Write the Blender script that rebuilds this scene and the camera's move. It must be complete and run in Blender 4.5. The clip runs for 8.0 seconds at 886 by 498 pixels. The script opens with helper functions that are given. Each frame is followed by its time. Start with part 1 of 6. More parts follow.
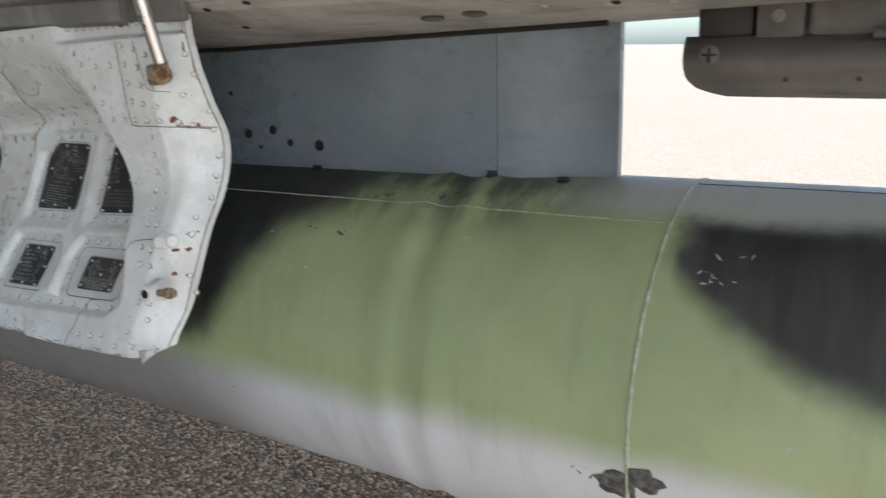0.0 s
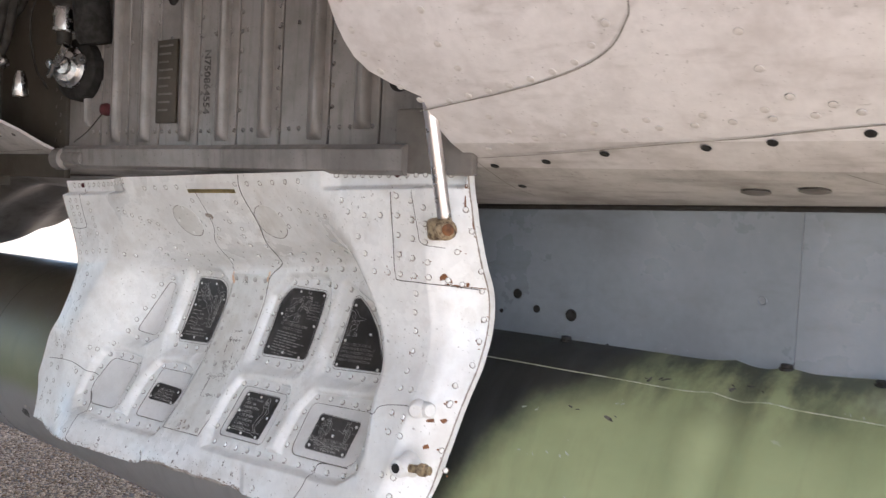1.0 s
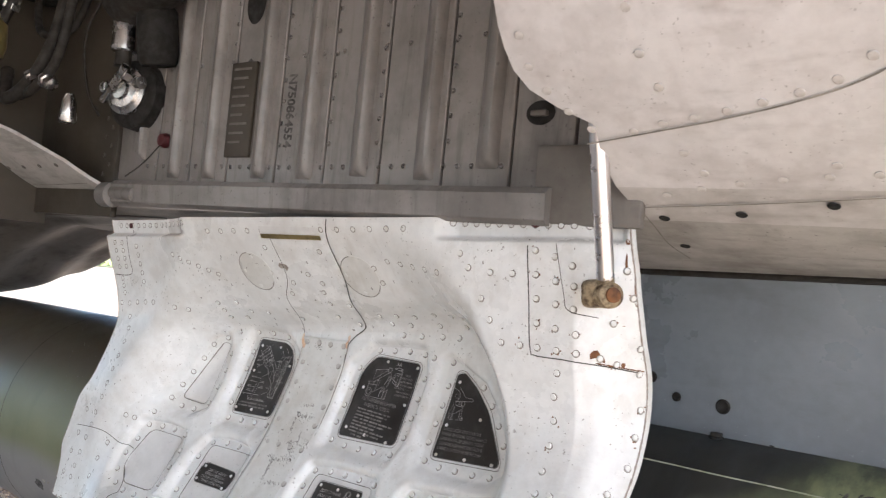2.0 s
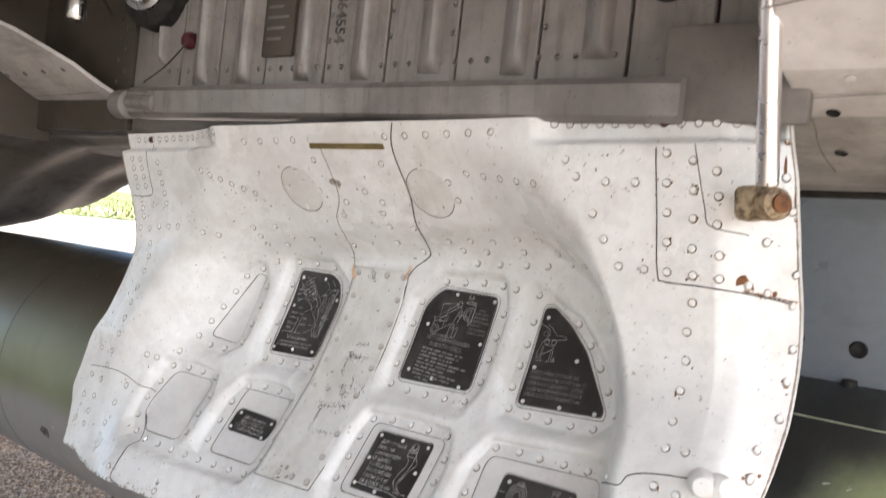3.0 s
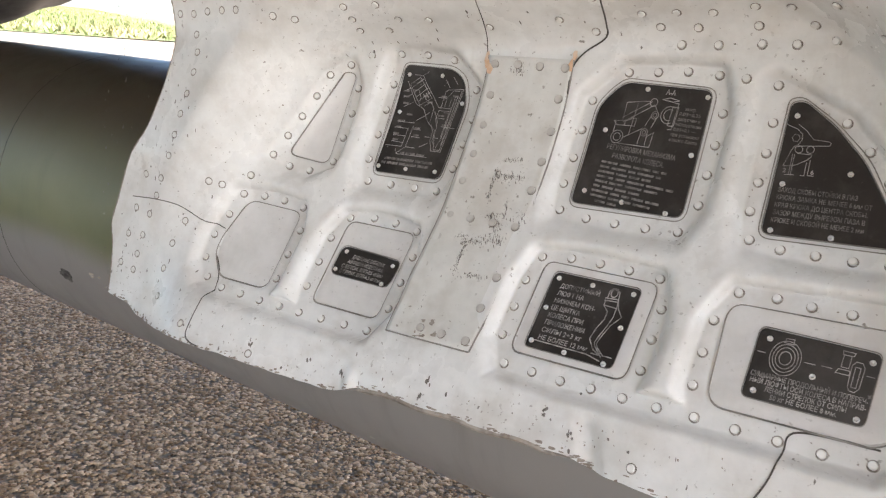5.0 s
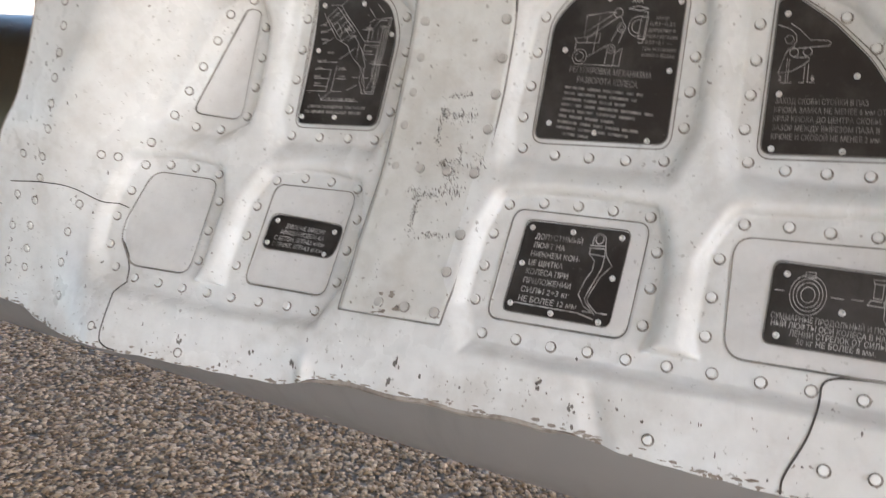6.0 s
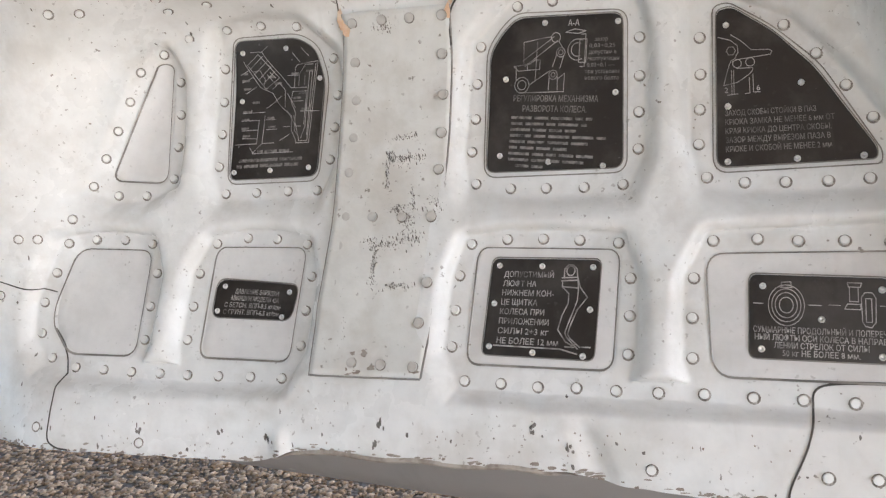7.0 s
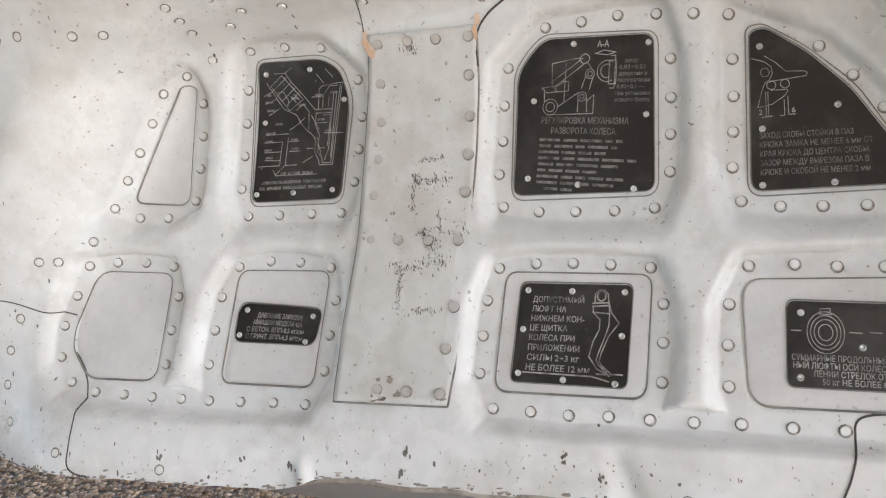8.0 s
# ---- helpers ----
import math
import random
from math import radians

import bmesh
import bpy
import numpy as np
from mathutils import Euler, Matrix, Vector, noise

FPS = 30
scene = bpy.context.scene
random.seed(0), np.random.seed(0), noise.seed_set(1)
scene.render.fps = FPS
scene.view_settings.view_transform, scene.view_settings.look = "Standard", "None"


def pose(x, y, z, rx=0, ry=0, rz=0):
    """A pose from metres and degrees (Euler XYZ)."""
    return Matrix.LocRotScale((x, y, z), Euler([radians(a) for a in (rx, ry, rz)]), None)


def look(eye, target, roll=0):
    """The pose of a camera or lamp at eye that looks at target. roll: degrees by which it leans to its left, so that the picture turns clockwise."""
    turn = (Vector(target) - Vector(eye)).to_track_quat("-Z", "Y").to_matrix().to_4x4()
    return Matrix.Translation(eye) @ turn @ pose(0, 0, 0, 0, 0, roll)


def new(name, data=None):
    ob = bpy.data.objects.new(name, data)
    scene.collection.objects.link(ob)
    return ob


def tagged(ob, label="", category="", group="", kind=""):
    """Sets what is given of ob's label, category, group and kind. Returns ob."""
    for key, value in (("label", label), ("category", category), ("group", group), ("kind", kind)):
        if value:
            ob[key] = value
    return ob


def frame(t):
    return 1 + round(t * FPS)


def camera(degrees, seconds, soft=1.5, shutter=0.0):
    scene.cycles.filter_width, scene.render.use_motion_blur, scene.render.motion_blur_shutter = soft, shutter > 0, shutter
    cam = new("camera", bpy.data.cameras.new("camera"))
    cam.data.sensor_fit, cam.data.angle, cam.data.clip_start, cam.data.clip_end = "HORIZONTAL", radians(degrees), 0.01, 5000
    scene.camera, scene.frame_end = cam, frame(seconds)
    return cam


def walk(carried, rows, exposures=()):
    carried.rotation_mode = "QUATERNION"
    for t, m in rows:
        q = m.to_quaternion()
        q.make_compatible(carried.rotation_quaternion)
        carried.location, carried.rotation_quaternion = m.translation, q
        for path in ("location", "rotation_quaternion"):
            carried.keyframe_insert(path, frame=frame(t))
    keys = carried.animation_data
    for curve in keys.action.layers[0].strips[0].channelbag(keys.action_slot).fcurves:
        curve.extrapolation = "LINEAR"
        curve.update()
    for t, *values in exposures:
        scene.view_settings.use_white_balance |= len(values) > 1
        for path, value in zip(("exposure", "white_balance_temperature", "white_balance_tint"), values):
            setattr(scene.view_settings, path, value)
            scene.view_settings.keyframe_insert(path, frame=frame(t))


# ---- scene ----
cam = camera(55.0, 8.0, 1.25, 0.2)
PATH = [
    (0, (-0.08, 0.096, 1.01), (-1.017, 1.804, 0.56), -1.3),
    (0.5, (-0.225, 0.035, 1.024), (-1.319, 1.683, 0.727), -0.2),
    (1, (-0.362, 0.077, 1.015), (-1.53, 1.697, 0.922), 2.9),
    (1.5, (-0.505, 0.122, 0.994), (-1.691, 1.732, 1.01), 5.0),
    (1.7, (-0.557, 0.14, 0.998), (-1.751, 1.744, 1.055), 5.3),
    (2.8, (-0.785, 0.244, 0.942), (-1.959, 1.863, 1.001), 6.7),
    (3, (-0.818, 0.254, 0.933), (-1.987, 1.877, 0.899), 6.3),
    (3.5, (-0.91, 0.271, 0.903), (-2.064, 1.884, 0.643), 5.3),
    (4, (-0.996, 0.296, 0.885), (-2.13, 1.898, 0.5), 4.8),
    (4.5, (-1.069, 0.32, 0.881), (-2.153, 1.943, 0.443), 5.2),
    (4.7, (-1.101, 0.334, 0.881), (-2.157, 1.972, 0.432), 5.1),
    (5.8, (-1.214, 0.412, 0.879), (-2.123, 2.121, 0.377), 2.7),
    (6, (-1.231, 0.432, 0.875), (-2.053, 2.151, 0.268), 0.3),
    (6.5, (-1.265, 0.45, 0.9), (-1.914, 2.209, 0.206), -3.9),
    (7, (-1.291, 0.446, 0.917), (-1.888, 2.241, 0.267), -5.1),
    (7.5, (-1.302, 0.451, 0.92), (-1.911, 2.249, 0.29), -5.4),
    (8, (-1.308, 0.454, 0.92), (-1.925, 2.255, 0.309), -5.2),
]
walk(cam, [(t, look(eye, target, roll)) for t, eye, target, roll in PATH], [(0, 1.95, 5420, 4), (0.5, 2.12, 5490, 9), (1, 2.60, 5540, 12), (1.5, 2.67, 5600, 11), (3, 2.83, 5760, 10.5), (3.5, 2.47, 5900, 10.5), (4, 2.42, 5920, 10.5), (4.5, 2.66, 5960, 10.5), (6, 2.76, 5890, 10.5), (6.5, 2.85, 5850, 10.5), (8, 2.76, 5860, 10.5)])

# ---- light ----
world = bpy.data.worlds.new("sky")
scene.world = world
world.use_nodes = True
wn = world.node_tree.nodes
sky = wn.new("ShaderNodeTexSky")
sky.sky_type, sky.sun_disc = "NISHITA", False
SUN_UP, SUN_AZ = 43.0, 102.0          # degrees above the horizon, and clockwise from +y
sky.dust_density = 2.0
sky.sun_elevation, sky.sun_rotation = radians(SUN_UP), radians(SUN_AZ)
world.node_tree.links.new(sky.outputs[0], wn["Background"].inputs[0])
wn["Background"].inputs[1].default_value = 0.095
sun_way = Vector((math.sin(radians(SUN_AZ)) * math.cos(radians(SUN_UP)), math.cos(radians(SUN_AZ)) * math.cos(radians(SUN_UP)), math.sin(radians(SUN_UP))))
sun = new("sun", bpy.data.lights.new("sun", "SUN"))
sun.data.energy, sun.data.angle, sun.data.color = 5.0, radians(0.6), (1.0, 0.95, 0.87)
sun.matrix_world = look(sun_way * 20, (0, 0, 0))


# ---- materials ----
class Graph:
    """A small helper round one material's node tree."""

    def __init__(self, name, rough=0.5, metal=0.0, coat=0.0):
        self.m = bpy.data.materials.new(name)
        self.m.use_nodes = True
        self.t = self.m.node_tree
        self.b = self.t.nodes["Principled BSDF"]
        self.b.inputs["Roughness"].default_value = rough
        self.b.inputs["Metallic"].default_value = metal
        self.b.inputs["Coat Weight"].default_value = coat
        self.co = self.t.nodes.new("ShaderNodeTexCoord").outputs["Object"]

    def put(self, socket, value):
        if isinstance(value, bpy.types.NodeSocket):
            self.t.links.new(value, socket)
        else:
            socket.default_value = value

    def noise(self, scale, detail=4.0, rough=0.6, stretch=None, distort=0.0):
        n = self.t.nodes.new("ShaderNodeTexNoise")
        n.inputs["Scale"].default_value, n.inputs["Detail"].default_value = scale, detail
        n.inputs["Roughness"].default_value, n.inputs["Distortion"].default_value = rough, distort
        src = self.co
        if stretch:
            mp = self.t.nodes.new("ShaderNodeMapping")
            mp.inputs["Scale"].default_value = stretch
            self.t.links.new(src, mp.inputs[0])
            src = mp.outputs[0]
        self.t.links.new(src, n.inputs["Vector"])
        return n.outputs[0]

    def step(self, value, lo, hi, a=0.0, b=1.0):
        n = self.t.nodes.new("ShaderNodeMapRange")
        n.interpolation_type = "SMOOTHSTEP"
        for i, v in enumerate((value, lo, hi, a, b)):
            self.put(n.inputs[i], v)
        return n.outputs[0]

    def math(self, op, a, b=0.0):
        n = self.t.nodes.new("ShaderNodeMath")
        n.operation = op
        self.put(n.inputs[0], a), self.put(n.inputs[1], b)
        return n.outputs[0]

    def mix(self, fac, a, b):
        n = self.t.nodes.new("ShaderNodeMix")
        n.data_type = "RGBA"
        self.put(n.inputs[0], fac)
        for i, c in ((6, a), (7, b)):
            self.put(n.inputs[i], c if isinstance(c, bpy.types.NodeSocket) else (*c, 1))
        return n.outputs[2]

    def xyz(self):
        n = self.t.nodes.new("ShaderNodeSeparateXYZ")
        self.t.links.new(self.co, n.inputs[0])
        return n.outputs

    def bump(self, height, strength, distance):
        n = self.t.nodes.new("ShaderNodeBump")
        n.inputs["Strength"].default_value, n.inputs["Distance"].default_value = strength, distance
        self.put(n.inputs["Height"], height)
        self.t.links.new(n.outputs[0], self.b.inputs["Normal"])

    def done(self, colour, rough=None, metal=None):
        self.put(self.b.inputs["Base Color"], colour if isinstance(colour, bpy.types.NodeSocket) else (*colour, 1))
        if rough is not None:
            self.put(self.b.inputs["Roughness"], rough)
        if metal is not None:
            self.put(self.b.inputs["Metallic"], metal)
        return self.m


def paint(name, colour, dirt, dirt_amount=0.5, rough=0.45, chips=0.0, chip_colour=(0.16, 0.13, 0.11), streak=None, grain=1.0, specks=0.0):
    """Old paint on sheet metal: cloudy dirt, fine speckle and chipped spots."""
    g = Graph(name, rough)
    cloud = g.noise(5.0, 6, 0.62)
    fine = g.noise(70.0, 3, 0.6)
    c = g.mix(g.step(cloud, 0.42, 0.75, 0.0, dirt_amount), colour, dirt)
    if streak:
        c = g.mix(g.step(g.noise(9.0, 4, 0.6, streak), 0.5, 0.75, 0.0, dirt_amount * 0.8), c, dirt)
    c = g.mix(g.step(fine, 0.35, 0.7, 0.0, 0.14 * grain), c, tuple(v * 0.55 for v in colour))
    if chips:
        spots = g.math("MULTIPLY", g.step(g.noise(150.0, 3, 0.55), 0.69, 0.72), g.step(g.noise(11.0, 3, 0.6), 0.52, 0.60))
        c = g.mix(g.math("MULTIPLY", spots, chips), c, chip_colour)
    if specks:
        patch = g.step(g.noise(17.0, 5, 0.65), 0.46, 0.66)
        c = g.mix(g.math("MULTIPLY", patch, 0.30 * specks), c, dirt)
        dots = g.math("MULTIPLY", g.step(g.noise(230.0, 2, 0.5), 0.66, 0.72), g.step(g.noise(24.0, 4, 0.6), 0.42, 0.62))
        c = g.mix(g.math("MULTIPLY", dots, 0.75 * specks), c, tuple(v * 0.55 for v in dirt))
        runs = g.step(g.noise(38.0, 4, 0.6, (1.0, 0.25, 0.16)), 0.55, 0.72)
        c = g.mix(g.math("MULTIPLY", g.math("MULTIPLY", runs, g.step(g.noise(6.0, 3), 0.45, 0.6)), 0.28 * specks), c, dirt)
    g.bump(g.math("ADD", g.noise(260.0, 2, 0.5), g.math("MULTIPLY", g.noise(22.0, 3, 0.5), 3.0)), 0.14, 0.0012)
    return g.done(c, g.step(cloud, 0.3, 0.7, rough - 0.06, rough + 0.14))


def plain(name, colour, rough=0.5, metal=0.0, vary=0.25, scale=40.0, other=None):
    g = Graph(name, rough, metal)
    other = other or tuple(v * 0.5 for v in colour)
    return g.done(g.mix(g.step(g.noise(scale, 4), 0.35, 0.75, 0.0, vary * 2), colour, other), g.step(g.noise(scale * 1.7), 0.3, 0.7, rough * 0.8, min(1.0, rough * 1.25)))


DOOR_WHITE = paint("door_paint", (0.74, 0.745, 0.735), (0.46, 0.43, 0.385), 0.40, 0.27, chips=0.8, specks=1.0)
EDGE_LINE = plain("edge_line", (0.17, 0.16, 0.145), 0.8, 0.0, 0.5, 40.0, (0.36, 0.34, 0.31))
STRAP_WHITE = paint("strap_paint", (0.66, 0.66, 0.635), (0.44, 0.41, 0.36), 0.5, 0.38, chips=1.0, specks=1.3)
STRAP_RIVET = paint("strap_rivet_paint", (0.50, 0.485, 0.46), (0.26, 0.24, 0.21), 0.6, 0.5, specks=1.3)
PANEL_GREY = paint("panel_paint", (0.68, 0.672, 0.66), (0.45, 0.42, 0.39), 0.4, 0.34, chips=0.4, specks=0.6)
RIVET_WHITE = paint("rivet_paint", (0.74, 0.74, 0.725), (0.40, 0.37, 0.325), 0.6, 0.45, specks=1.0)
SCRAPE = plain("scrape", (0.20, 0.185, 0.17), 0.8, 0.0, 0.5, 260.0, (0.10, 0.09, 0.08))
# fuselage paint darkened downwards, here and in LOWER_SIDE: dirt plus painted-in underside shade
SHADED_DIRTY_BELLY = paint("shaded_dirty_belly_paint", (0.50, 0.48, 0.46), (0.17, 0.155, 0.14), 0.8, 0.6, chips=0.3, streak=(0.7, 3, 3), specks=1.0)
FLUSH = plain("flush_rivet", (0.60, 0.575, 0.56), 0.6, 0.0, 0.4, 60.0, (0.40, 0.37, 0.35))
FUSELAGE = paint("fuselage_paint", (0.71, 0.69, 0.695), (0.34, 0.305, 0.29), 0.6, 0.5, chips=0.3, streak=(1, 3, 3), specks=0.7)
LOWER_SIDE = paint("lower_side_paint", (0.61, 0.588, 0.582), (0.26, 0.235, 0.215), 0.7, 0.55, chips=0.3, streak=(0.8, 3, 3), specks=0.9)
BELLY = paint("dark_belly_paint", (0.13, 0.118, 0.108), (0.03, 0.027, 0.024), 0.85, 0.5, streak=(0.6, 4, 4))
RIB_GREY = paint("bay_panel_paint", (0.245, 0.228, 0.218), (0.075, 0.068, 0.06), 0.65, 0.33, chips=0.4, streak=(8, 8, 0.7), specks=0.8)
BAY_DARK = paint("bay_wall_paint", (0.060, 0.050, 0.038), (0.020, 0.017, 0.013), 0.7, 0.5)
PYLON_GREY = paint("pylon_paint", (0.195, 0.217, 0.245), (0.115, 0.124, 0.138), 0.5, 0.27, chips=0.25, chip_colour=(0.5, 0.5, 0.48), streak=(1.0, 1.0, 3.0))
FLAP_GREY = paint("flap_paint", (0.13, 0.112, 0.10), (0.04, 0.035, 0.031), 0.8, 0.5, streak=(0.7, 4, 4))
BLACK_PLATE = paint("placard_enamel", (0.019, 0.0168, 0.0160), (0.095, 0.088, 0.082), 0.55, 0.36, specks=1.2, chips=0.6, chip_colour=(0.45, 0.44, 0.42))
ENGRAVED = plain("engraved_metal", (0.50, 0.49, 0.47), 0.5, 0.0, 0.5, 90.0, (0.12, 0.115, 0.11))
FADED = plain("faded_engraving", (0.25, 0.24, 0.225), 0.55, 0.0, 0.5, 90.0, (0.08, 0.075, 0.072))
PLATE_EDGE = plain("placard_rim", (0.30, 0.29, 0.27), 0.4, 0.6, 0.4, 80.0)
SEALANT = plain("seam_gap", (0.075, 0.068, 0.06), 0.8, 0.0, 0.4, 60.0)
NICK = plain("chipped_edge", (0.23, 0.19, 0.16), 0.8, 0.0, 0.5, 150.0, (0.36, 0.33, 0.29))
PRIMER = plain("orange_primer", (0.64, 0.42, 0.27), 0.7, 0.0, 0.4, 120.0, (0.74, 0.64, 0.52))
GRIME_SHADE = plain("grime_shade", (0.15, 0.132, 0.115), 0.8, 0.0, 0.6, 260.0, (0.42, 0.395, 0.36))
LIP_EDGE = plain("bare_lip", (0.40, 0.36, 0.315), 0.6, 0.0, 0.5, 70.0, (0.19, 0.16, 0.135))
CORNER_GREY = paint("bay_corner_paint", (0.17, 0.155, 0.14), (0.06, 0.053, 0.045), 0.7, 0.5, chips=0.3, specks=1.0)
STEEL = plain("bare_steel", (0.62, 0.61, 0.60), 0.24, 1.0, 0.3, 30.0)
CHROME = plain("polished_rod", (0.88, 0.85, 0.85), 0.30, 1.0, 0.1, 12.0)
RUST = plain("rust", (0.20, 0.085, 0.03), 0.85, 0.0, 0.45, 55.0, (0.06, 0.03, 0.018))
BRASS = plain("worn_brass", (0.62, 0.50, 0.24), 0.35, 0.9, 0.3, 60.0)
GOLDEN = plain("golden_rust", (0.36, 0.285, 0.18), 0.55, 0.3, 0.5, 130.0, (0.05, 0.025, 0.014))
CHIP_PALE = plain("pale_chip", (0.42, 0.45, 0.40), 0.7, 0.0, 0.4, 90.0, (0.26, 0.29, 0.22))
RED = plain("red_paint", (0.075, 0.012, 0.015), 0.5, 0.0, 0.3, 50.0)
RUBBER = plain("black_rubber", (0.014, 0.0125, 0.011), 0.75, 0.0, 0.3, 40.0, (0.035, 0.028, 0.021))
HOLE = plain("hole_dark", (0.011, 0.010, 0.009), 0.8, 0.0, 0.2)
STENCIL = plain("stencil_ink", (0.035, 0.032, 0.03), 0.7, 0.0, 0.5, 90.0, (0.16, 0.15, 0.14))
WELD = plain("weld_bead", (0.27, 0.30, 0.19), 0.5, 0.0, 0.5, 70.0, (0.50, 0.51, 0.43))


def tank_paint():
    """Green over light grey with black cloud shapes, soft sprayed edges; x along the tank, angle from its top."""
    g = Graph("camouflage_paint", 0.36)
    x, y, z = g.xyz()
    soft = g.math("SUBTRACT", g.noise(3.5, 6, 0.62), 0.5)
    ang = g.math("MULTIPLY", g.math("ARCTAN2", g.math("MULTIPLY", y, -1.0), z), 57.2958)
    ang = g.math("ADD", ang, g.math("MULTIPLY", soft, 24.0))
    xx = g.math("ADD", x, g.math("MULTIPLY", soft, 0.18))
    green = g.mix(g.step(g.noise(4.0, 5), 0.35, 0.7), (0.34, 0.375, 0.20), (0.27, 0.31, 0.16))
    brown = g.step(xx, -1.05, -0.80, 1.0, 0.0)
    brown = g.math("MULTIPLY", brown, g.step(ang, 45.0, 85.0, 1.0, 0.55))
    c = g.mix(brown, green, (0.072, 0.058, 0.038))
    # black cloud shapes: one in the shade beside the door, one behind the weld ring
    edge = g.math("SUBTRACT", 0.225, g.math("MULTIPLY", ang, 0.0037))
    one = g.math("MULTIPLY", g.step(g.math("SUBTRACT", xx, edge), -0.07, 0.05, 1.0, 0.0), g.step(xx, -0.75, -0.55))
    one = g.math("MULTIPLY", one, g.step(ang, 84.0, 98.0, 1.0, 0.0))
    limit = g.math("ADD", 44.0, g.math("MULTIPLY", g.math("SQRT", g.math("MAXIMUM", g.math("SUBTRACT", x, 0.665), 0.0)), 60.0))
    two = g.math("MULTIPLY", g.step(g.math("SUBTRACT", ang, limit), -7.0, 6.0, 1.0, 0.0), g.step(xx, 0.645, 0.70))
    two = g.math("MULTIPLY", two, g.step(ang, 20.0, 30.0))
    c = g.mix(g.math("MAXIMUM", one, two), c, g.mix(g.step(g.noise(6.0, 5, 0.6, (3.0, 0.6, 0.6)), 0.35, 0.7), (0.022, 0.023, 0.023), (0.050, 0.052, 0.051)))
    # pale grey over the rear top of the tank, sky sheen painted in
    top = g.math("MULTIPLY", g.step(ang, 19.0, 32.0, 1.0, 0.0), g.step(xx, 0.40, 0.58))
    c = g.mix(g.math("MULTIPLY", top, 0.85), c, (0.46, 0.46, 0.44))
    # grey underside; ahead of the door's rear edge its shade is painted in
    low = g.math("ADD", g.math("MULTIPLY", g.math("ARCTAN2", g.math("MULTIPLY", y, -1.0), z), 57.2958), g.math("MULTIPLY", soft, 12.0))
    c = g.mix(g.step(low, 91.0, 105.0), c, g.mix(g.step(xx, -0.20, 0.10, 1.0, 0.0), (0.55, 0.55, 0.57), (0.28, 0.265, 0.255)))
    # noise-broken darkening over the tank's crown below the pylon
    crown_dark = g.math("MULTIPLY", g.step(ang, 18.0, 50.0, 1.0, 0.0), g.step(g.noise(7.0, 6, 0.65, (2.2, 0.8, 0.8)), 0.30, 0.56))
    crown_dark = g.math("MULTIPLY", crown_dark, g.math("MULTIPLY", g.step(xx, -0.3, 0.0), g.step(xx, 0.35, 0.62, 1.0, 0.0)))
    c = g.mix(g.math("MULTIPLY", crown_dark, 0.88), c, (0.035, 0.036, 0.030))
    streaks = g.noise(10.0, 4, 0.6, (3.0, 0.5, 0.5))
    c = g.mix(g.step(streaks, 0.50, 0.75, 0.0, 0.14), c, (0.06, 0.07, 0.04))
    scuff = g.math("MULTIPLY", g.step(g.noise(60.0, 3, 0.6, (0.6, 1, 1)), 0.70, 0.74), g.step(g.noise(5.0, 3), 0.55, 0.62))
    c = g.mix(g.math("MULTIPLY", scuff, 0.7), c, (0.42, 0.43, 0.38))
    g.bump(g.noise(30.0, 3, 0.5), 0.06, 0.004)
    return g.done(c, g.step(g.noise(7.0, 4), 0.3, 0.7, 0.38, 0.55))


TANK_PAINT = tank_paint()


def ground_material():
    g = Graph("chip_asphalt", 0.9)
    vor = g.t.nodes.new("ShaderNodeTexVoronoi")
    vor.inputs["Scale"].default_value = 95.0
    g.t.links.new(g.co, vor.inputs["Vector"])
    tint = g.t.nodes.new("ShaderNodeSeparateColor")
    g.t.links.new(vor.outputs["Color"], tint.inputs[0])
    c = g.mix(g.step(tint.outputs[0], 0.1, 0.95), (0.155, 0.114, 0.077), (0.26, 0.20, 0.143))
    c = g.mix(g.step(g.noise(1.3, 5), 0.4, 0.7, 0.0, 0.45), c, (0.19, 0.165, 0.14))
    g.bump(vor.outputs["Distance"], 0.8, 0.006)
    return g.done(c)


def stone_material():
    g = Graph("stone_chips", 0.85)
    geo = g.t.nodes.new("ShaderNodeNewGeometry")
    r = geo.outputs["Random Per Island"]
    c = g.mix(g.step(r, 0.0, 1.0), (0.25, 0.148, 0.072), (0.66, 0.465, 0.29))
    c = g.mix(g.step(g.math("FRACT", g.math("MULTIPLY", r, 37.0)), 0.85, 1.0, 0.0, 0.5), c, (0.30, 0.24, 0.18))
    c = g.mix(g.step(g.noise(120.0, 3), 0.4, 0.7, 0.0, 0.4), c, (0.09, 0.08, 0.07))
    return g.done(c)


ASPHALT, STONE = ground_material(), stone_material()
GRASS = plain("dry_grass", (0.10, 0.125, 0.035), 0.8, 0.0, 0.5, 0.35, (0.24, 0.20, 0.09))

# ---- building helpers ----
HOME = {}


def thing(name, at, label, category, group="", kind=""):
    """An Empty at a thing's base; its parts are given in world space."""
    ob = new(name)
    ob.matrix_basis = at
    ob.empty_display_size = 0.05
    HOME[ob] = at.copy()
    return tagged(ob, label, category, group, kind)


def as_mesh(name, data):
    if isinstance(data, bmesh.types.BMesh):
        me = bpy.data.meshes.new(name)
        data.to_mesh(me)
        data.free()
        return me
    if isinstance(data, tuple):
        me = bpy.data.meshes.new(name)
        me.from_pydata([tuple(v) for v in data[0]], [], [tuple(f) for f in data[1]])
        return me
    return data


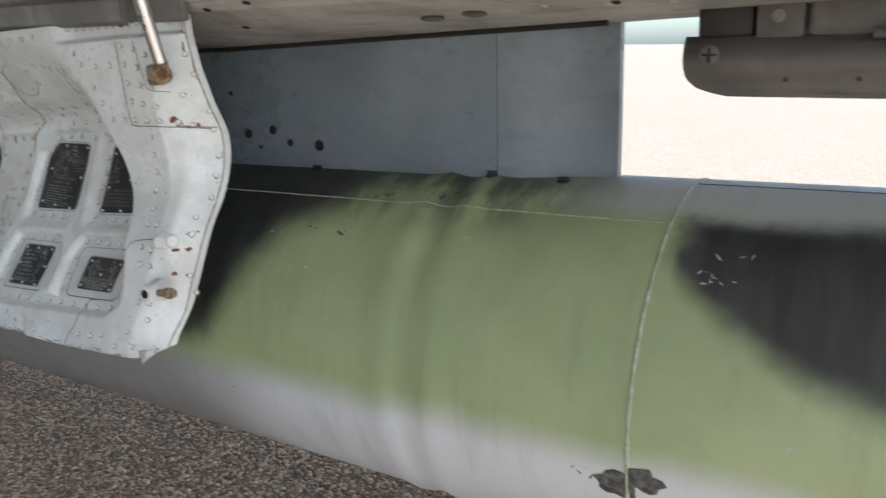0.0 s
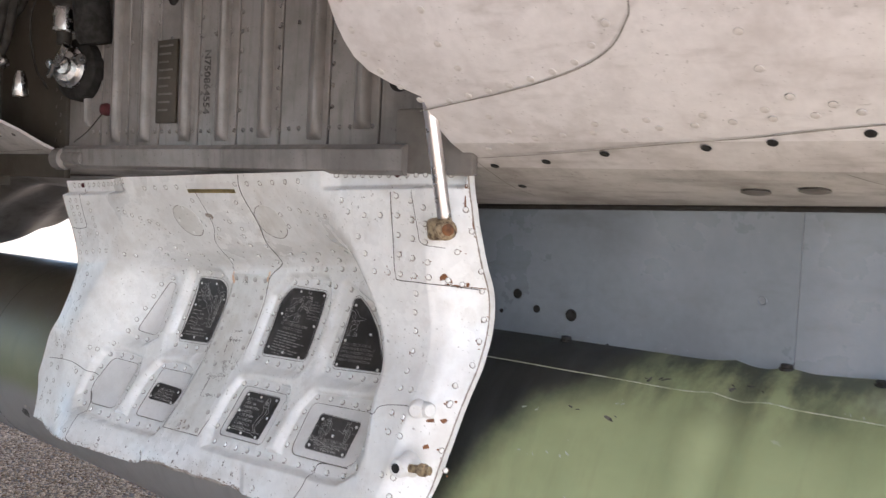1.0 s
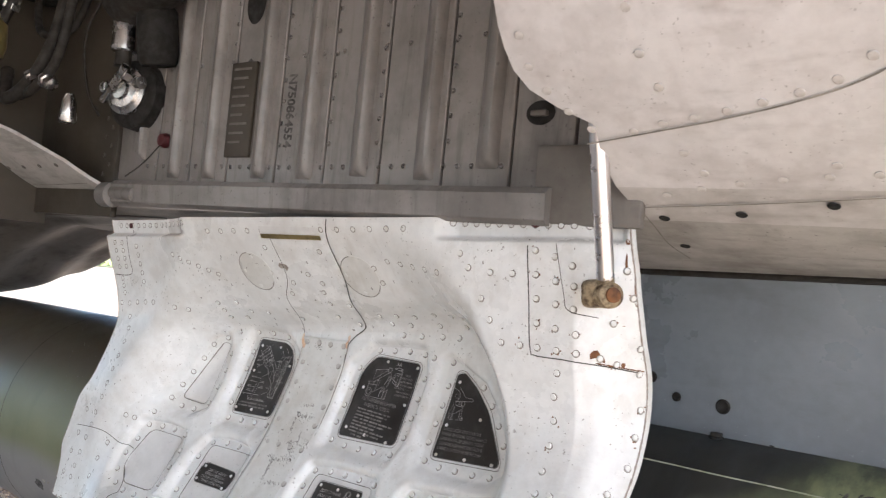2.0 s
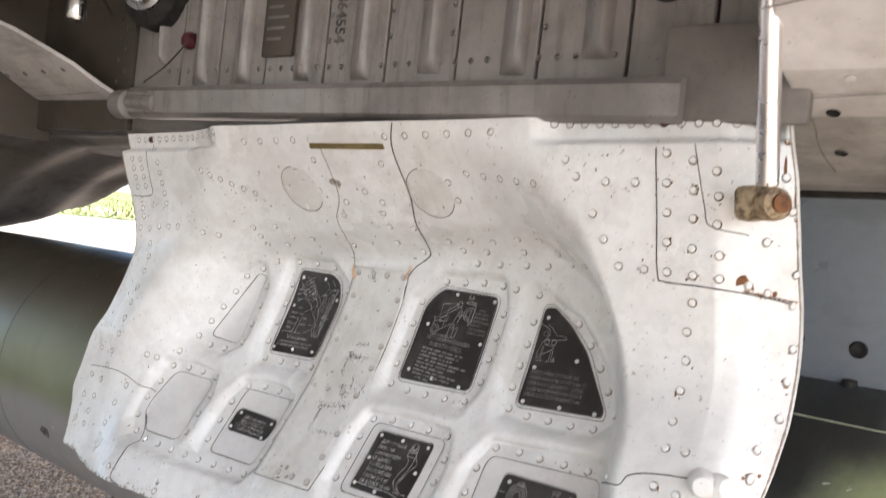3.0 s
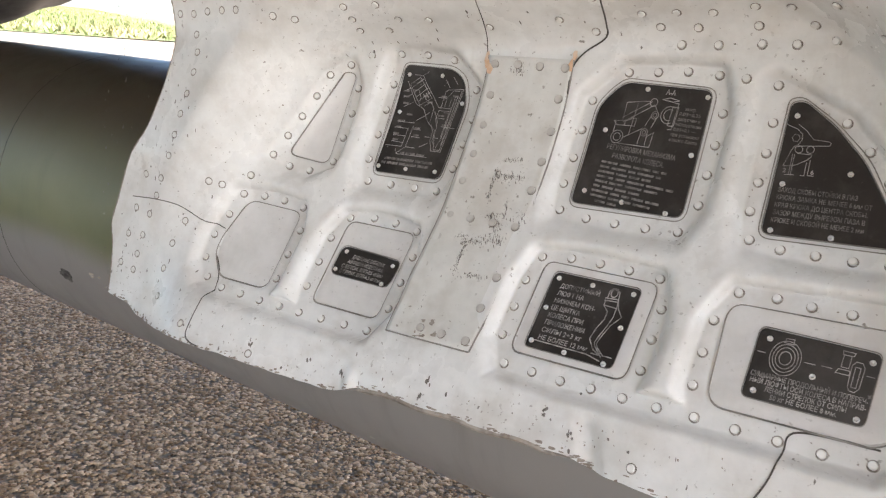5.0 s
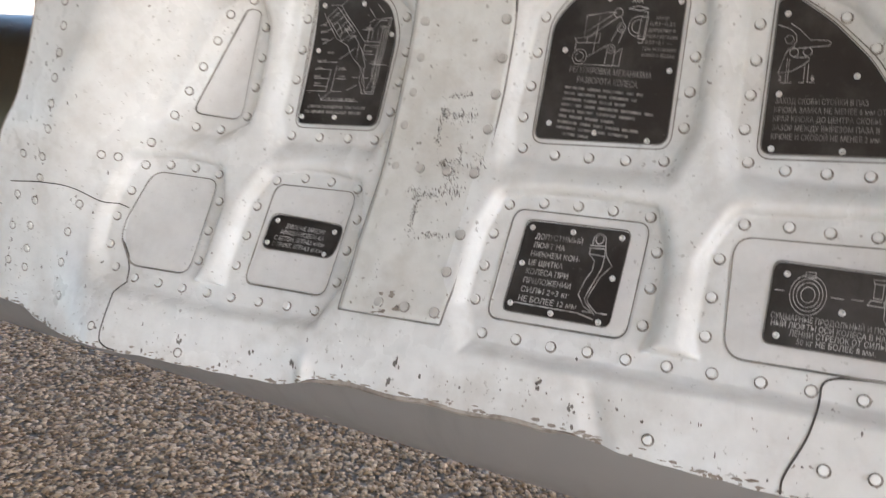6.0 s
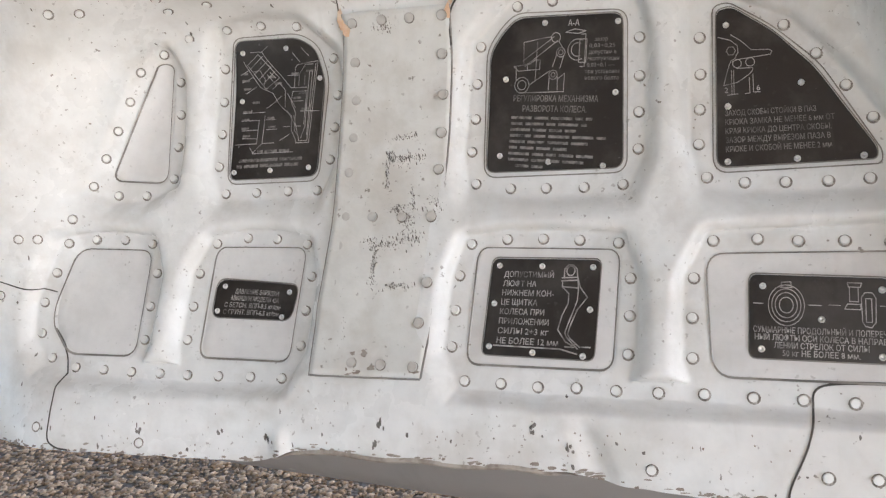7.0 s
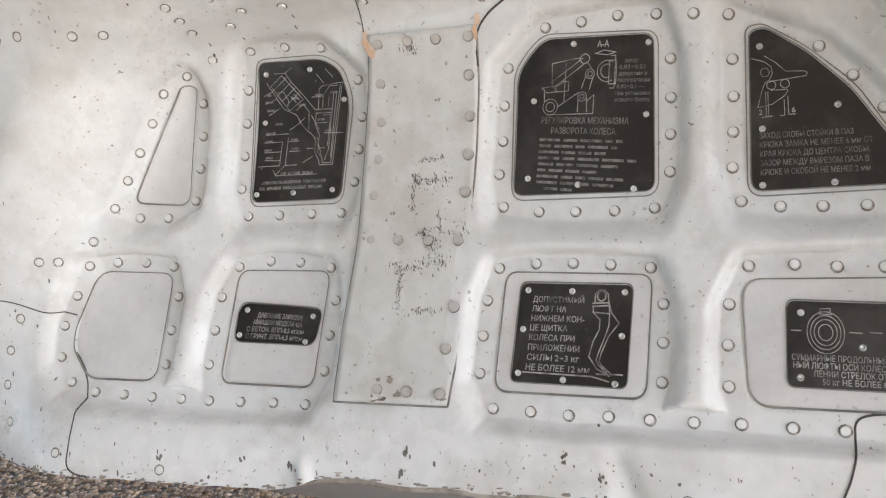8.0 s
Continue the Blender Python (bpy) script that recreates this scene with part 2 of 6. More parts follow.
def part(name, data, material, parent=None, label="", smooth=True, space=None, kind="", crease=38):
    """One mesh object from world-space (or 'space') geometry, under a thing or a part."""
    me = as_mesh(name, data)
    if space is not None:
        me.transform(space)
    if parent is not None:
        me.transform(HOME[parent].inverted())
    if not me.materials:
        me.materials.append(material)
    if smooth:
        me.polygons.foreach_set("use_smooth", [True] * len(me.polygons))
        me.set_sharp_from_angle(angle=radians(crease))
    me.update()
    ob = new(name, me)
    if parent is not None:
        ob.parent = parent
        HOME[ob] = HOME[parent]
    return tagged(ob, label, kind=kind)


def sheet(P, close=False):
    """Vertices and quads of a grid of points P[n][m]."""
    P = np.asarray(P, float)
    n, m = P.shape[:2]
    idx = np.arange(n * m).reshape(n, m)
    if close:
        idx = np.hstack([idx, idx[:, :1]])
    f = np.stack([idx[:-1, :-1], idx[1:, :-1], idx[1:, 1:], idx[:-1, 1:]], -1).reshape(-1, 4)
    return P.reshape(-1, 3), f


def merged(*pieces):
    V, F, n = [], [], 0
    for v, f in pieces:
        V += [tuple(p) for p in v]
        F += [tuple(int(i) + n for i in q) for q in f]
        n += len(v)
    return V, F


def box(x0, x1, y0, y1, z0, z1, bevel=0.002, seg=2):
    bm = bmesh.new()
    bmesh.ops.create_cube(bm, size=1.0)
    bmesh.ops.transform(bm, verts=bm.verts, matrix=Matrix.Translation(((x0 + x1) / 2, (y0 + y1) / 2, (z0 + z1) / 2)) @ Matrix.Diagonal((x1 - x0, y1 - y0, z1 - z0, 1)))
    if bevel:
        bmesh.ops.bevel(bm, geom=bm.edges[:], offset=bevel, segments=seg, affect="EDGES", profile=0.5)
    return bm


def tube(points, radius, sides=12, cap=True):
    """A round bar along points; radius may be a list."""
    pts = [Vector(p) for p in points]
    rad = radius if isinstance(radius, (list, tuple)) else [radius] * len(pts)
    rings, side = [], None
    for i, p in enumerate(pts):
        way = (pts[min(i + 1, len(pts) - 1)] - pts[max(i - 1, 0)]).normalized()
        if side is None:
            side = way.orthogonal().normalized()
        side = (side - way * side.dot(way)).normalized()
        up = way.cross(side)
        rings.append([p + (side * math.cos(a) + up * math.sin(a)) * rad[i] for a in np.linspace(0, 2 * math.pi, sides, endpoint=False)])
    v, f = sheet([[tuple(q) for q in r] for r in rings], close=True)
    f = [tuple(q) for q in f]
    if cap:
        f += [tuple(range(sides))[::-1], tuple(range(len(v) - sides, len(v)))]
    return [tuple(p) for p in v], f


def turned(profile, at, way, sides=24):
    """A lathe body: profile of (distance along, radius) from 'at' along 'way'."""
    at, way = Vector(at), Vector(way).normalized()
    return tube([at + way * d for d, _ in profile], [max(r, 1e-4) for _, r in profile], sides)


def bent(points, n=8):
    """A smooth run through points."""
    p = [Vector(q) for q in points]
    p = [2 * p[0] - p[1]] + p + [2 * p[-1] - p[-2]]
    out = []
    for i in range(1, len(p) - 2):
        for k in range(n):
            t = k / n
            out.append(0.5 * ((2 * p[i]) + (p[i + 1] - p[i - 1]) * t + (2 * p[i - 1] - 5 * p[i] + 4 * p[i + 1] - p[i + 2]) * t * t + (3 * p[i] - p[i - 1] - 3 * p[i + 1] + p[i + 2]) * t ** 3))
    return out + [p[-2]]


def stud(mesh, at, normal, parent, name="rivet", spin=0.0, space=None):
    """One piece on shared mesh data, set on a surface."""
    ob = new(name, mesh)
    ob.parent = parent
    m = Matrix.Translation(at) @ Vector(normal).to_track_quat("Z", "Y").to_matrix().to_4x4() @ pose(0, 0, 0, 0, 0, spin)
    ob.matrix_basis = HOME[parent].inverted() @ (space @ m if space is not None else m)
    return ob


def stud_mesh(data, material):
    me = as_mesh("rivet", data)
    me.materials.append(material)
    me.polygons.foreach_set("use_smooth", [True] * len(me.polygons))
    return me


def smoothstep(t):
    t = np.clip(t, 0, 1)
    return t * t * (3 - 2 * t)


def along(q, table):
    return np.interp(q, [a for a, _ in table], [b for _, b in table])


# ---- ground and distance ----
def ground_z(x, y):
    return -0.018 * (x + 2.2)


def make_ground():
    xs = np.concatenate([-np.geomspace(6, 900, 30)[::-1], np.linspace(-5.8, 3, 40), np.geomspace(3.4, 900, 30)])
    ys = np.concatenate([-np.geomspace(3, 900, 30)[::-1], np.linspace(-2.8, 5, 40), np.geomspace(5.4, 900, 30)])
    P = [[(x, y, ground_z(max(x, -400.0), y)) for y in ys] for x in xs]
    tagged(part("ground", sheet(P), ASPHALT), "chip-sealed grey asphalt apron under and round the aircraft", "ground", kind="structure")


def make_chips():
    """Loose and set stone chips of the surface that the camera looks down on."""
    rng = np.random.default_rng(5)
    n = 140000
    x, y = rng.uniform(-4.3, -0.7, n), rng.uniform(1.05, 2.9, n)
    s = rng.uniform(0.0034, 0.0082, n) * rng.choice([1.0, 1.0, 1.4], n)
    base = np.array([(1, 0, 0), (0.1, 1, 0.1), (-1, 0.15, 0), (0, -1, 0), (0.1, 0.1, 0.75), (0, 0, -0.6)])
    a = rng.uniform(0, 2 * np.pi, n)
    V = base[None] * rng.uniform(0.65, 1.25, (n, 6, 1)) * s[:, None, None]
    ca, sa = np.cos(a)[:, None], np.sin(a)[:, None]
    X = V[..., 0] * ca - V[..., 1] * sa * 0.8 + x[:, None]
    Yc = V[..., 0] * sa + V[..., 1] * ca * 0.8 + y[:, None]
    Z = V[..., 2] * 0.5 + ground_z(x, y)[:, None] + (0.22 * s)[:, None]
    co = np.stack([X, Yc, Z], -1).reshape(-1, 3)
    tri = np.array([(0, 1, 4), (1, 2, 4), (2, 3, 4), (3, 0, 4), (1, 0, 5), (2, 1, 5), (3, 2, 5), (0, 3, 5)])
    F = (tri[None] + (np.arange(n) * 6)[:, None, None]).reshape(-1, 3)
    me = bpy.data.meshes.new("stone_chips")
    me.vertices.add(len(co))
    me.vertices.foreach_set("co", co.ravel())
    me.loops.add(F.size)
    me.loops.foreach_set("vertex_index", F.ravel())
    me.polygons.add(len(F))
    me.polygons.foreach_set("loop_start", np.arange(0, F.size, 3))
    me.update(calc_edges=True)
    tagged(part("stone_chips", me, STONE, smooth=False), "loose grey and tan stone chips of the apron surface", "gravel", kind="stuff")


def make_grass():
    """A low grassy bank at the far side of the apron."""
    rng = np.random.default_rng(9)
    V, F = [], []
    n = 16000
    for i in range(n):
        x = rng.uniform(-85, -22)
        y = 10 - 0.62 * (x + 20) + rng.uniform(0, 9)
        h = rng.uniform(0.08, 0.28)
        d = rng.uniform(0, 6.28)
        z = ground_z(x, y) + 0.02 + 0.004 * (y - (10 - 0.62 * (x + 20)))
        w = 0.06
        k = len(V)
        V += [(x - w * math.cos(d), y - w * math.sin(d), z), (x + w * math.cos(d), y + w * math.sin(d), z), (x + rng.uniform(-.2, .2), y + rng.uniform(-.2, .2), z + h)]
        F.append((k, k + 1, k + 2))
    xs = np.linspace(-85, -22, 40)
    P = [[(x, 10 - 0.62 * (x + 20) + q, ground_z(x, 0) + 0.01 + 0.004 * q) for q in (0, 3, 6, 9, 14)] for x in xs]
    tagged(part("grass", merged((V, F), sheet(P)), GRASS, smooth=False), "sunlit green and dry grass bank beyond the apron", "grass", kind="stuff")


make_ground(), make_chips(), make_grass()

# ---- fuselage ----
MID = 1.357                                        # the aircraft's centre plane
SECTION = [(0.0, 1.022), (0.05, 1.026), (0.12, 1.037), (0.20, 1.052), (0.28, 1.073), (0.345, 1.096), (0.43, 1.146), (0.52, 1.212), (0.58, 1.285), (0.63, 1.38), (0.665, 1.50), (0.68, 1.65), (0.67, 1.85), (0.60, 2.08), (0.40, 2.28), (0.0, 2.36)]
REAR_EDGE = [(0.28, -1.05), (0.33, -1.02), (0.353, -1.024), (0.388, -1.024), (0.426, -1.016), (0.440, -1.014), (0.451, -1.031), (0.467, -1.060), (0.491, -1.075), (0.525, -1.076), (0.552, -1.070), (0.63, -1.065), (0.7, -1.06)]
FRONT_EDGE = [(0.28, -2.0), (0.33, -2.035), (0.40, -2.055), (0.455, -2.11), (0.48, -2.16), (0.55, -2.38), (0.62, -2.62), (0.7, -2.75)]


def section(n=90):
    """Points (half width, height) evenly round the near half of the fuselage."""
    d = np.array(SECTION)
    q = np.r_[0, np.cumsum(np.hypot(*np.diff(d, axis=0).T))]
    s = np.linspace(0, q[-1], n)
    y, z = np.interp(s, q, d[:, 0]), np.interp(s, q, d[:, 1])
    for _ in range(3):
        y[1:-1], z[1:-1] = (y[:-2] + 2 * y[1:-1] + y[2:]) / 4, (z[:-2] + 2 * z[1:-1] + z[2:]) / 4
    return y, z


def rise(x):
    """How the flat of the belly lifts towards the tail."""
    return 0.034 * float(np.clip(x + 1.2, 0, 1.5))


def skin_z(dy):
    y, z = section(200)
    k = int(np.argmax(y))
    return np.interp(dy, y[:k], z[:k])


def skin(name, material, parent, side, lo, hi, x0, x1, n=40, label=""):
    """A strip of fuselage skin between two half widths (by index) and two ends, which may follow an edge."""
    y, z = section()
    P = []
    for i in range(lo, hi + 1):
        w = float(1 - smoothstep(y[i] / 0.30)) if z[i] < 1.3 else 0.0
        a = x0(y[i], z[i]) if callable(x0) else x0
        b = x1(y[i], z[i]) if callable(x1) else x1
        P.append([(q, MID - side * y[i], z[i] + w * rise(q)) for q in np.linspace(a, b, n)])
    ob = part(name, sheet(P), material, parent, label)
    mod = ob.modifiers.new("thickness", "SOLIDIFY")
    mod.thickness, mod.offset = 0.006, (1.0 if side > 0 else -1.0)
    rim = ob.modifiers.new("crisp_rim", "EDGE_SPLIT")
    rim.split_angle = radians(40)
    return ob


fus = thing("fuselage", pose(-1.5, MID, 1.03), "weathered light grey riveted aluminium aircraft fuselage over the apron", "aircraft")
ys, zs = section()
low = int(np.argmin(np.abs(np.where(np.arange(90) < 60, ys, 9) - 0.29)))
seam = int(np.argmin(np.abs(np.where(np.arange(90) < 60, ys, 9) - 0.352)))
high = int(np.argmin(np.abs(np.where(np.arange(90) > 40, zs, 9) - 1.9)))
rear = lambda y, z: float(along(y, REAR_EDGE)) if z < 1.9 else -1.06
front = lambda y, z: float(along(y, FRONT_EDGE)) if z < 1.9 else -2.75
skin("belly_skin", SHADED_DIRTY_BELLY, fus, 1, 0, low, -2.3, 5.0, 60)
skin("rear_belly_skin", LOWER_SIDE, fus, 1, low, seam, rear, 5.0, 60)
skin("front_belly_skin", BELLY, fus, 1, 0, low, -8.0, -2.3, label="streaked dark grey belly skin")
skin("rear_side_skin", FUSELAGE, fus, 1, seam, high, rear, 5.0, 60)
skin("front_side_skin", SHADED_DIRTY_BELLY, fus, 1, low, high, -8.0, front, 60)
skin("upper_skin", FUSELAGE, fus, 1, high, 89, -8.0, 5.0, 12)
skin("far_side_skin", FUSELAGE, fus, -1, 0, 89, -8.0, 5.0, 12)
# unseen overhead wings, added and sized for the shade they cast
part("shade_wing", box(-8.0, 1.3, -9.0, 0.75, 1.98, 2.16, 0.05), FUSELAGE, fus, "unseen broad light grey overhead slab, added to shade the gear bay")
part("shade_wing", box(-1.8, 1.25, 2.0, 4.6, 1.98, 2.16, 0.05), FUSELAGE, fus, "unseen broad light grey overhead slab on the far side, added for shade")
part("front_bulkhead", box(-8.0, -7.95, 0.7, 2.0, 1.04, 2.3, 0), BAY_DARK, fus)
part("rear_bulkhead", box(4.95, 5.0, 0.7, 2.0, 1.04, 2.3, 0), BAY_DARK, fus)


BELLY_LINE = [(2.02, 1.045), (2.5, 1.03), (2.64, 0.99), (2.76, 0.952), (2.80, 0.935), (2.87, 0.895), (2.95, 0.861), (3.2, 0.815), (5.2, 0.86)]


def make_pod():
    """The dark fairing that hangs lower under the belly ahead of the gear bay."""
    xs = np.linspace(-2.02, -5.2, 70)
    P = []
    for x in xs:
        s = (-2.02 - x) / 1.05
        drop = 1.04 - float(along(-x, BELLY_LINE))
        half = 0.20 + 0.06 * float(smoothstep(s))
        ring = []
        for a in np.linspace(0, math.pi, 33):
            k = abs(math.sin(a)) ** 0.62
            crease = 0.010 * math.sin(9 * a + 4 * x) * math.sin(a) ** 2
            ring.append((x, MID - half * math.cos(a), 1.052 - (drop + 0.012) * k + crease))
        P.append(ring)
    ob = part("belly_fairing", sheet(P), BELLY, fus, "streaked dark dented belly fairing")
    return ob


make_pod()

# seams, rows of rivets and screw holes on the near skin; places by x and half width
RIVET_R = 0.0034


def dome(r=RIVET_R, h=0.0014, sides=10):
    rings = [[(r * 1.0 * k * math.cos(a), r * k * math.sin(a), z) for a in np.linspace(0, 2 * math.pi, sides, endpoint=False)] for k, z in ((1.0, -0.0006), (0.96, h * 0.55), (0.70, h * 0.93))]
    v, f = sheet(rings, close=True)
    v = [tuple(p) for p in v] + [(0, 0, h)]
    f = [tuple(int(i) for i in q) for q in f] + [(len(v) - 1 - sides + i, len(v) - 1 - sides + (i + 1) % sides, len(v) - 1) for i in range(sides)]
    return v, f


def facing(at, normal):
    return Matrix.Translation(at) @ Vector(normal).to_track_quat("Z", "Y").to_matrix().to_4x4()


def skin_point(x, dy, lift=0.0):
    z0, z1 = float(skin_z(dy - 0.004)), float(skin_z(dy + 0.004))
    n = Vector((0, -(z1 - z0), -0.008)).normalized()
    return Vector((x, MID - dy, float(skin_z(dy)) + rise(x) * float(1 - smoothstep(dy / 0.30)))) + n * lift, n


def skin_line(points, width=0.0016, n=60, lift=0.0012):
    """A dark joint between skin plates, along points of (x, half width)."""
    run = bent([(x, d, 0) for x, d in points], max(4, n // max(1, len(points) - 1)))
    P = []
    for i, q in enumerate(run):
        w = (run[min(i + 1, len(run) - 1)] - run[max(i - 1, 0)]).normalized()
        s = Vector((-w.y, w.x)) * width / 2
        P.append([tuple(skin_point(q.x + k * s.x, q.y + k * s.y, lift)[0]) for k in (-1, 1)])
    return sheet(P)


def skin_rivets(points, count, r=RIVET_R):
    run = bent([(x, d, 0) for x, d in points], 12)
    q = np.r_[0, np.cumsum([(run[i + 1] - run[i]).length for i in range(len(run) - 1)])]
    for s in np.linspace(0, q[-1], count):
        yield float(np.interp(s, q, [p.x for p in run])), float(np.interp(s, q, [p.y for p in run]))


def placed(mesh_vf, at, normal):
    m = facing(at, normal)
    return [tuple(m @ Vector(p)) for p in mesh_vf[0]], mesh_vf[1]


def flat_head(r, h, sides=14):
    """A flat-topped rivet head with a small bevel."""
    v = [(k * r * math.cos(a), k * r * math.sin(a), z) for k, z in ((1.0, -0.0006), (1.0, h * 0.72), (0.86, h)) for a in np.linspace(0, 2 * math.pi, sides, endpoint=False)]
    f = [(sides * k + i, sides * k + (i + 1) % sides, sides * (k + 1) + (i + 1) % sides, sides * (k + 1) + i) for k in range(2) for i in range(sides)]
    return v, f + [tuple(range(2 * sides, 3 * sides))]


SEAMS = [
    [(-1.03, 0.418), (-0.952, 0.431), (-0.89, 0.441), (-0.826, 0.454), (-0.776, 0.468), (-0.739, 0.486), (-0.715, 0.509), (-0.705, 0.526), (-0.70, 0.58), (-0.72, 0.63)],
    [(-1.02, 0.319), (-0.91, 0.331), (-0.804, 0.344), (-0.711, 0.356), (-0.63, 0.364), (-0.504, 0.380), (-0.30, 0.394), (0.4, 0.41)],
    [(-1.012, 0.318), (-1.012, 0.272), (-1.017, 0.218), (-1.016, 0.142)],
    [(-0.55, 0.285), (-0.50, 0.235), (-0.42, 0.21), (0.3, 0.20)],
    [(-2.06, 0.345), (-2.30, 0.335), (-2.80, 0.33), (-4.0, 0.33)],
]
for s in SEAMS:
    part("skin_seam", skin_line(s), EDGE_LINE, fus)
riv = stud_mesh(flat_head(0.0046, 0.00035), FLUSH)
rows = [([(-0.975, 0.431), (-0.948, 0.437), (-0.864, 0.452), (-0.784, 0.473), (-0.735, 0.510)], 9), ([(-0.971, 0.345), (-0.928, 0.357), (-0.868, 0.368), (-0.796, 0.375), (-0.711, 0.381), (-0.55, 0.395), (-0.3, 0.410), (0.1, 0.42)], 27),
        ([(-0.934, 0.404), (-0.922, 0.378)], 2), ([(-0.80, 0.388), (-0.678, 0.397), (-0.60, 0.404), (-0.40, 0.416), (0.1, 0.43)], 15), ([(-1.018, 0.435), (-1.036, 0.456), (-1.049, 0.477), (-1.056, 0.50), (-1.052, 0.55), (-1.05, 0.63)], 9),
        ([(-0.935, 0.474), (-0.942, 0.50), (-0.944, 0.53), (-0.945, 0.60)], 5),
        ([(-2.09, 0.39), (-2.4, 0.38), (-3.0, 0.37)], 16), ([(-2.07, 0.315), (-2.4, 0.31), (-3.2, 0.30)], 20),
        ([(-0.62, 0.53), (-0.60, 0.45), (-0.58, 0.42)], 4), ([(-0.50, 0.27), (-0.46, 0.23), (0.3, 0.215)], 12)]
dark_riv = stud_mesh(dome(0.0045, 0.0012), BELLY)
for pts, count in rows:
    for x, d in skin_rivets(pts, count):
        stud(riv if x > -2.0 else dark_riv, *skin_point(x, d, 0.0008), fus)
screw = ([(r * math.cos(a), r * math.sin(a), z) for r, z in ((0.0062, 0.0), (0.0056, 0.0012), (0.0042, 0.0012), (0.0034, 0.0004)) for a in np.linspace(0, 2 * math.pi, 16, endpoint=False)], [])
screw = (screw[0], [(16 * k + i, 16 * k + (i + 1) % 16, 16 * (k + 1) + (i + 1) % 16, 16 * (k + 1) + i) for k in range(3) for i in range(16)] + [tuple(range(48, 64))])
for x, d in ((-0.904, 0.310), (-0.812, 0.333), (-0.684, 0.346), (-0.611, 0.355), (-0.516, 0.368), (-0.992, 0.295), (-1.0, 0.205), (-0.36, 0.375), (-0.40, 0.235), (-2.25, 0.30), (-2.45, 0.30)):
    part("screw", placed(screw, *skin_point(x, d, 0.0004)), HOLE, fus, "dark recessed screw")
for x, d in ((-0.667, 0.205), (-0.596, 0.219)):
    p, n = skin_point(x, d, 0.001)
    v, f = turned([(0, 0.009), (0.003, 0.010), (0.006, 0.006), (0.007, 0.0)], (0, 0, 0), (0, 0, 1), 16)
    m = facing(p, n) @ Matrix.Diagonal((1.9, 1.0, 0.8, 1))
    part("drain_scoop", ([tuple(m @ Vector(q)) for q in v], f), BELLY, fus, "small dark drain scoop")

# ---- drop tank ----
TANK = pose(-1.0, MID, 0.548, 0, 1.24, 0)
tank = thing("drop_tank", TANK, "long green, black and grey camouflaged fuel drop tank under the belly", "fuel tank")


def tank_r(s):
    """Radius along the tank, from its middle; long noses at both ends."""
    r = 0.271 + 0.022 * s
    r = r + 0.0055 * math.exp(-((s - 0.27) / 0.020) ** 2) - 0.003 * math.exp(-((s - 0.305) / 0.018) ** 2) + 0.0045 * math.exp(-((s - 0.345) / 0.020) ** 2)
    if s > 1.15:
        r *= math.sqrt(max(0.0, 1 - ((s - 1.15) / 1.25) ** 2))
    if s < -1.9:
        r *= math.sqrt(max(0.0, 1 - ((-1.9 - s) / 1.7) ** 2))
    return max(r, 0.002)


def tank_point(s, deg, lift=0.0):
    a = radians(deg)
    r = tank_r(s) + lift
    return TANK @ Vector((s, -r * math.sin(a), r * math.cos(a)))


ss = np.r_[-3.6 + 1.7 * (1 - np.cos(np.linspace(0, math.pi / 2, 18)))[:-1], np.linspace(-1.9, 1.15, 150), (1.15 + 1.25 * np.sin(np.linspace(0, math.pi / 2, 18)))[1:]]
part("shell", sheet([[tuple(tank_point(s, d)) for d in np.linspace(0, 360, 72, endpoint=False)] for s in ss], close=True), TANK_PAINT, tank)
part("weld_seam", tube([tank_point(0.652 - 0.009 * math.sin(radians(d)) + 0.0004 * math.sin(d * 1.3), d, -0.0005) for d in range(-60, 175, 2)], [0.0024 + 0.0006 * math.sin(2.7 * d) for d in range(-60, 175, 2)], 8), WELD, tank, "raised weld ring")
part("weld_seam", tube([tank_point(s, 29.8 + 0.06 * math.sin(40 * s), -0.0002) for s in np.linspace(-0.35, 0.648, 60)], 0.0012, 8), WELD, tank, "raised lengthwise weld")
part("weld_seam", tube([tank_point(-1.485 + 0.0006 * math.sin(d), d, -0.0006) for d in range(-20, 150, 3)], 0.0009, 6), SEALANT, tank, "dark ring joint")
part("weld_seam", tube([tank_point(s, 5, -0.0008) for s in np.linspace(0.655, 1.15, 30)], 0.0018, 6), SEALANT, tank, "dark lengthwise joint")
rngs = np.random.default_rng(3)
for s, d, k in ((0.63, 105, 1.0), (0.665, 102, 0.8), (-1.32, 113, 0.55)):
    P = []
    for a in np.linspace(0, 2 * math.pi, 15, endpoint=False):
        q = (0.016 + 0.012 * rngs.random()) * k
        P.append(tuple(tank_point(s + 1.4 * q * math.cos(a), d + math.degrees(q * math.sin(a) / 0.27), 0.0007)))
    part("sealant_patch", (P, [tuple(range(15))]), STENCIL, tank, "smear of black sealant", smooth=False)
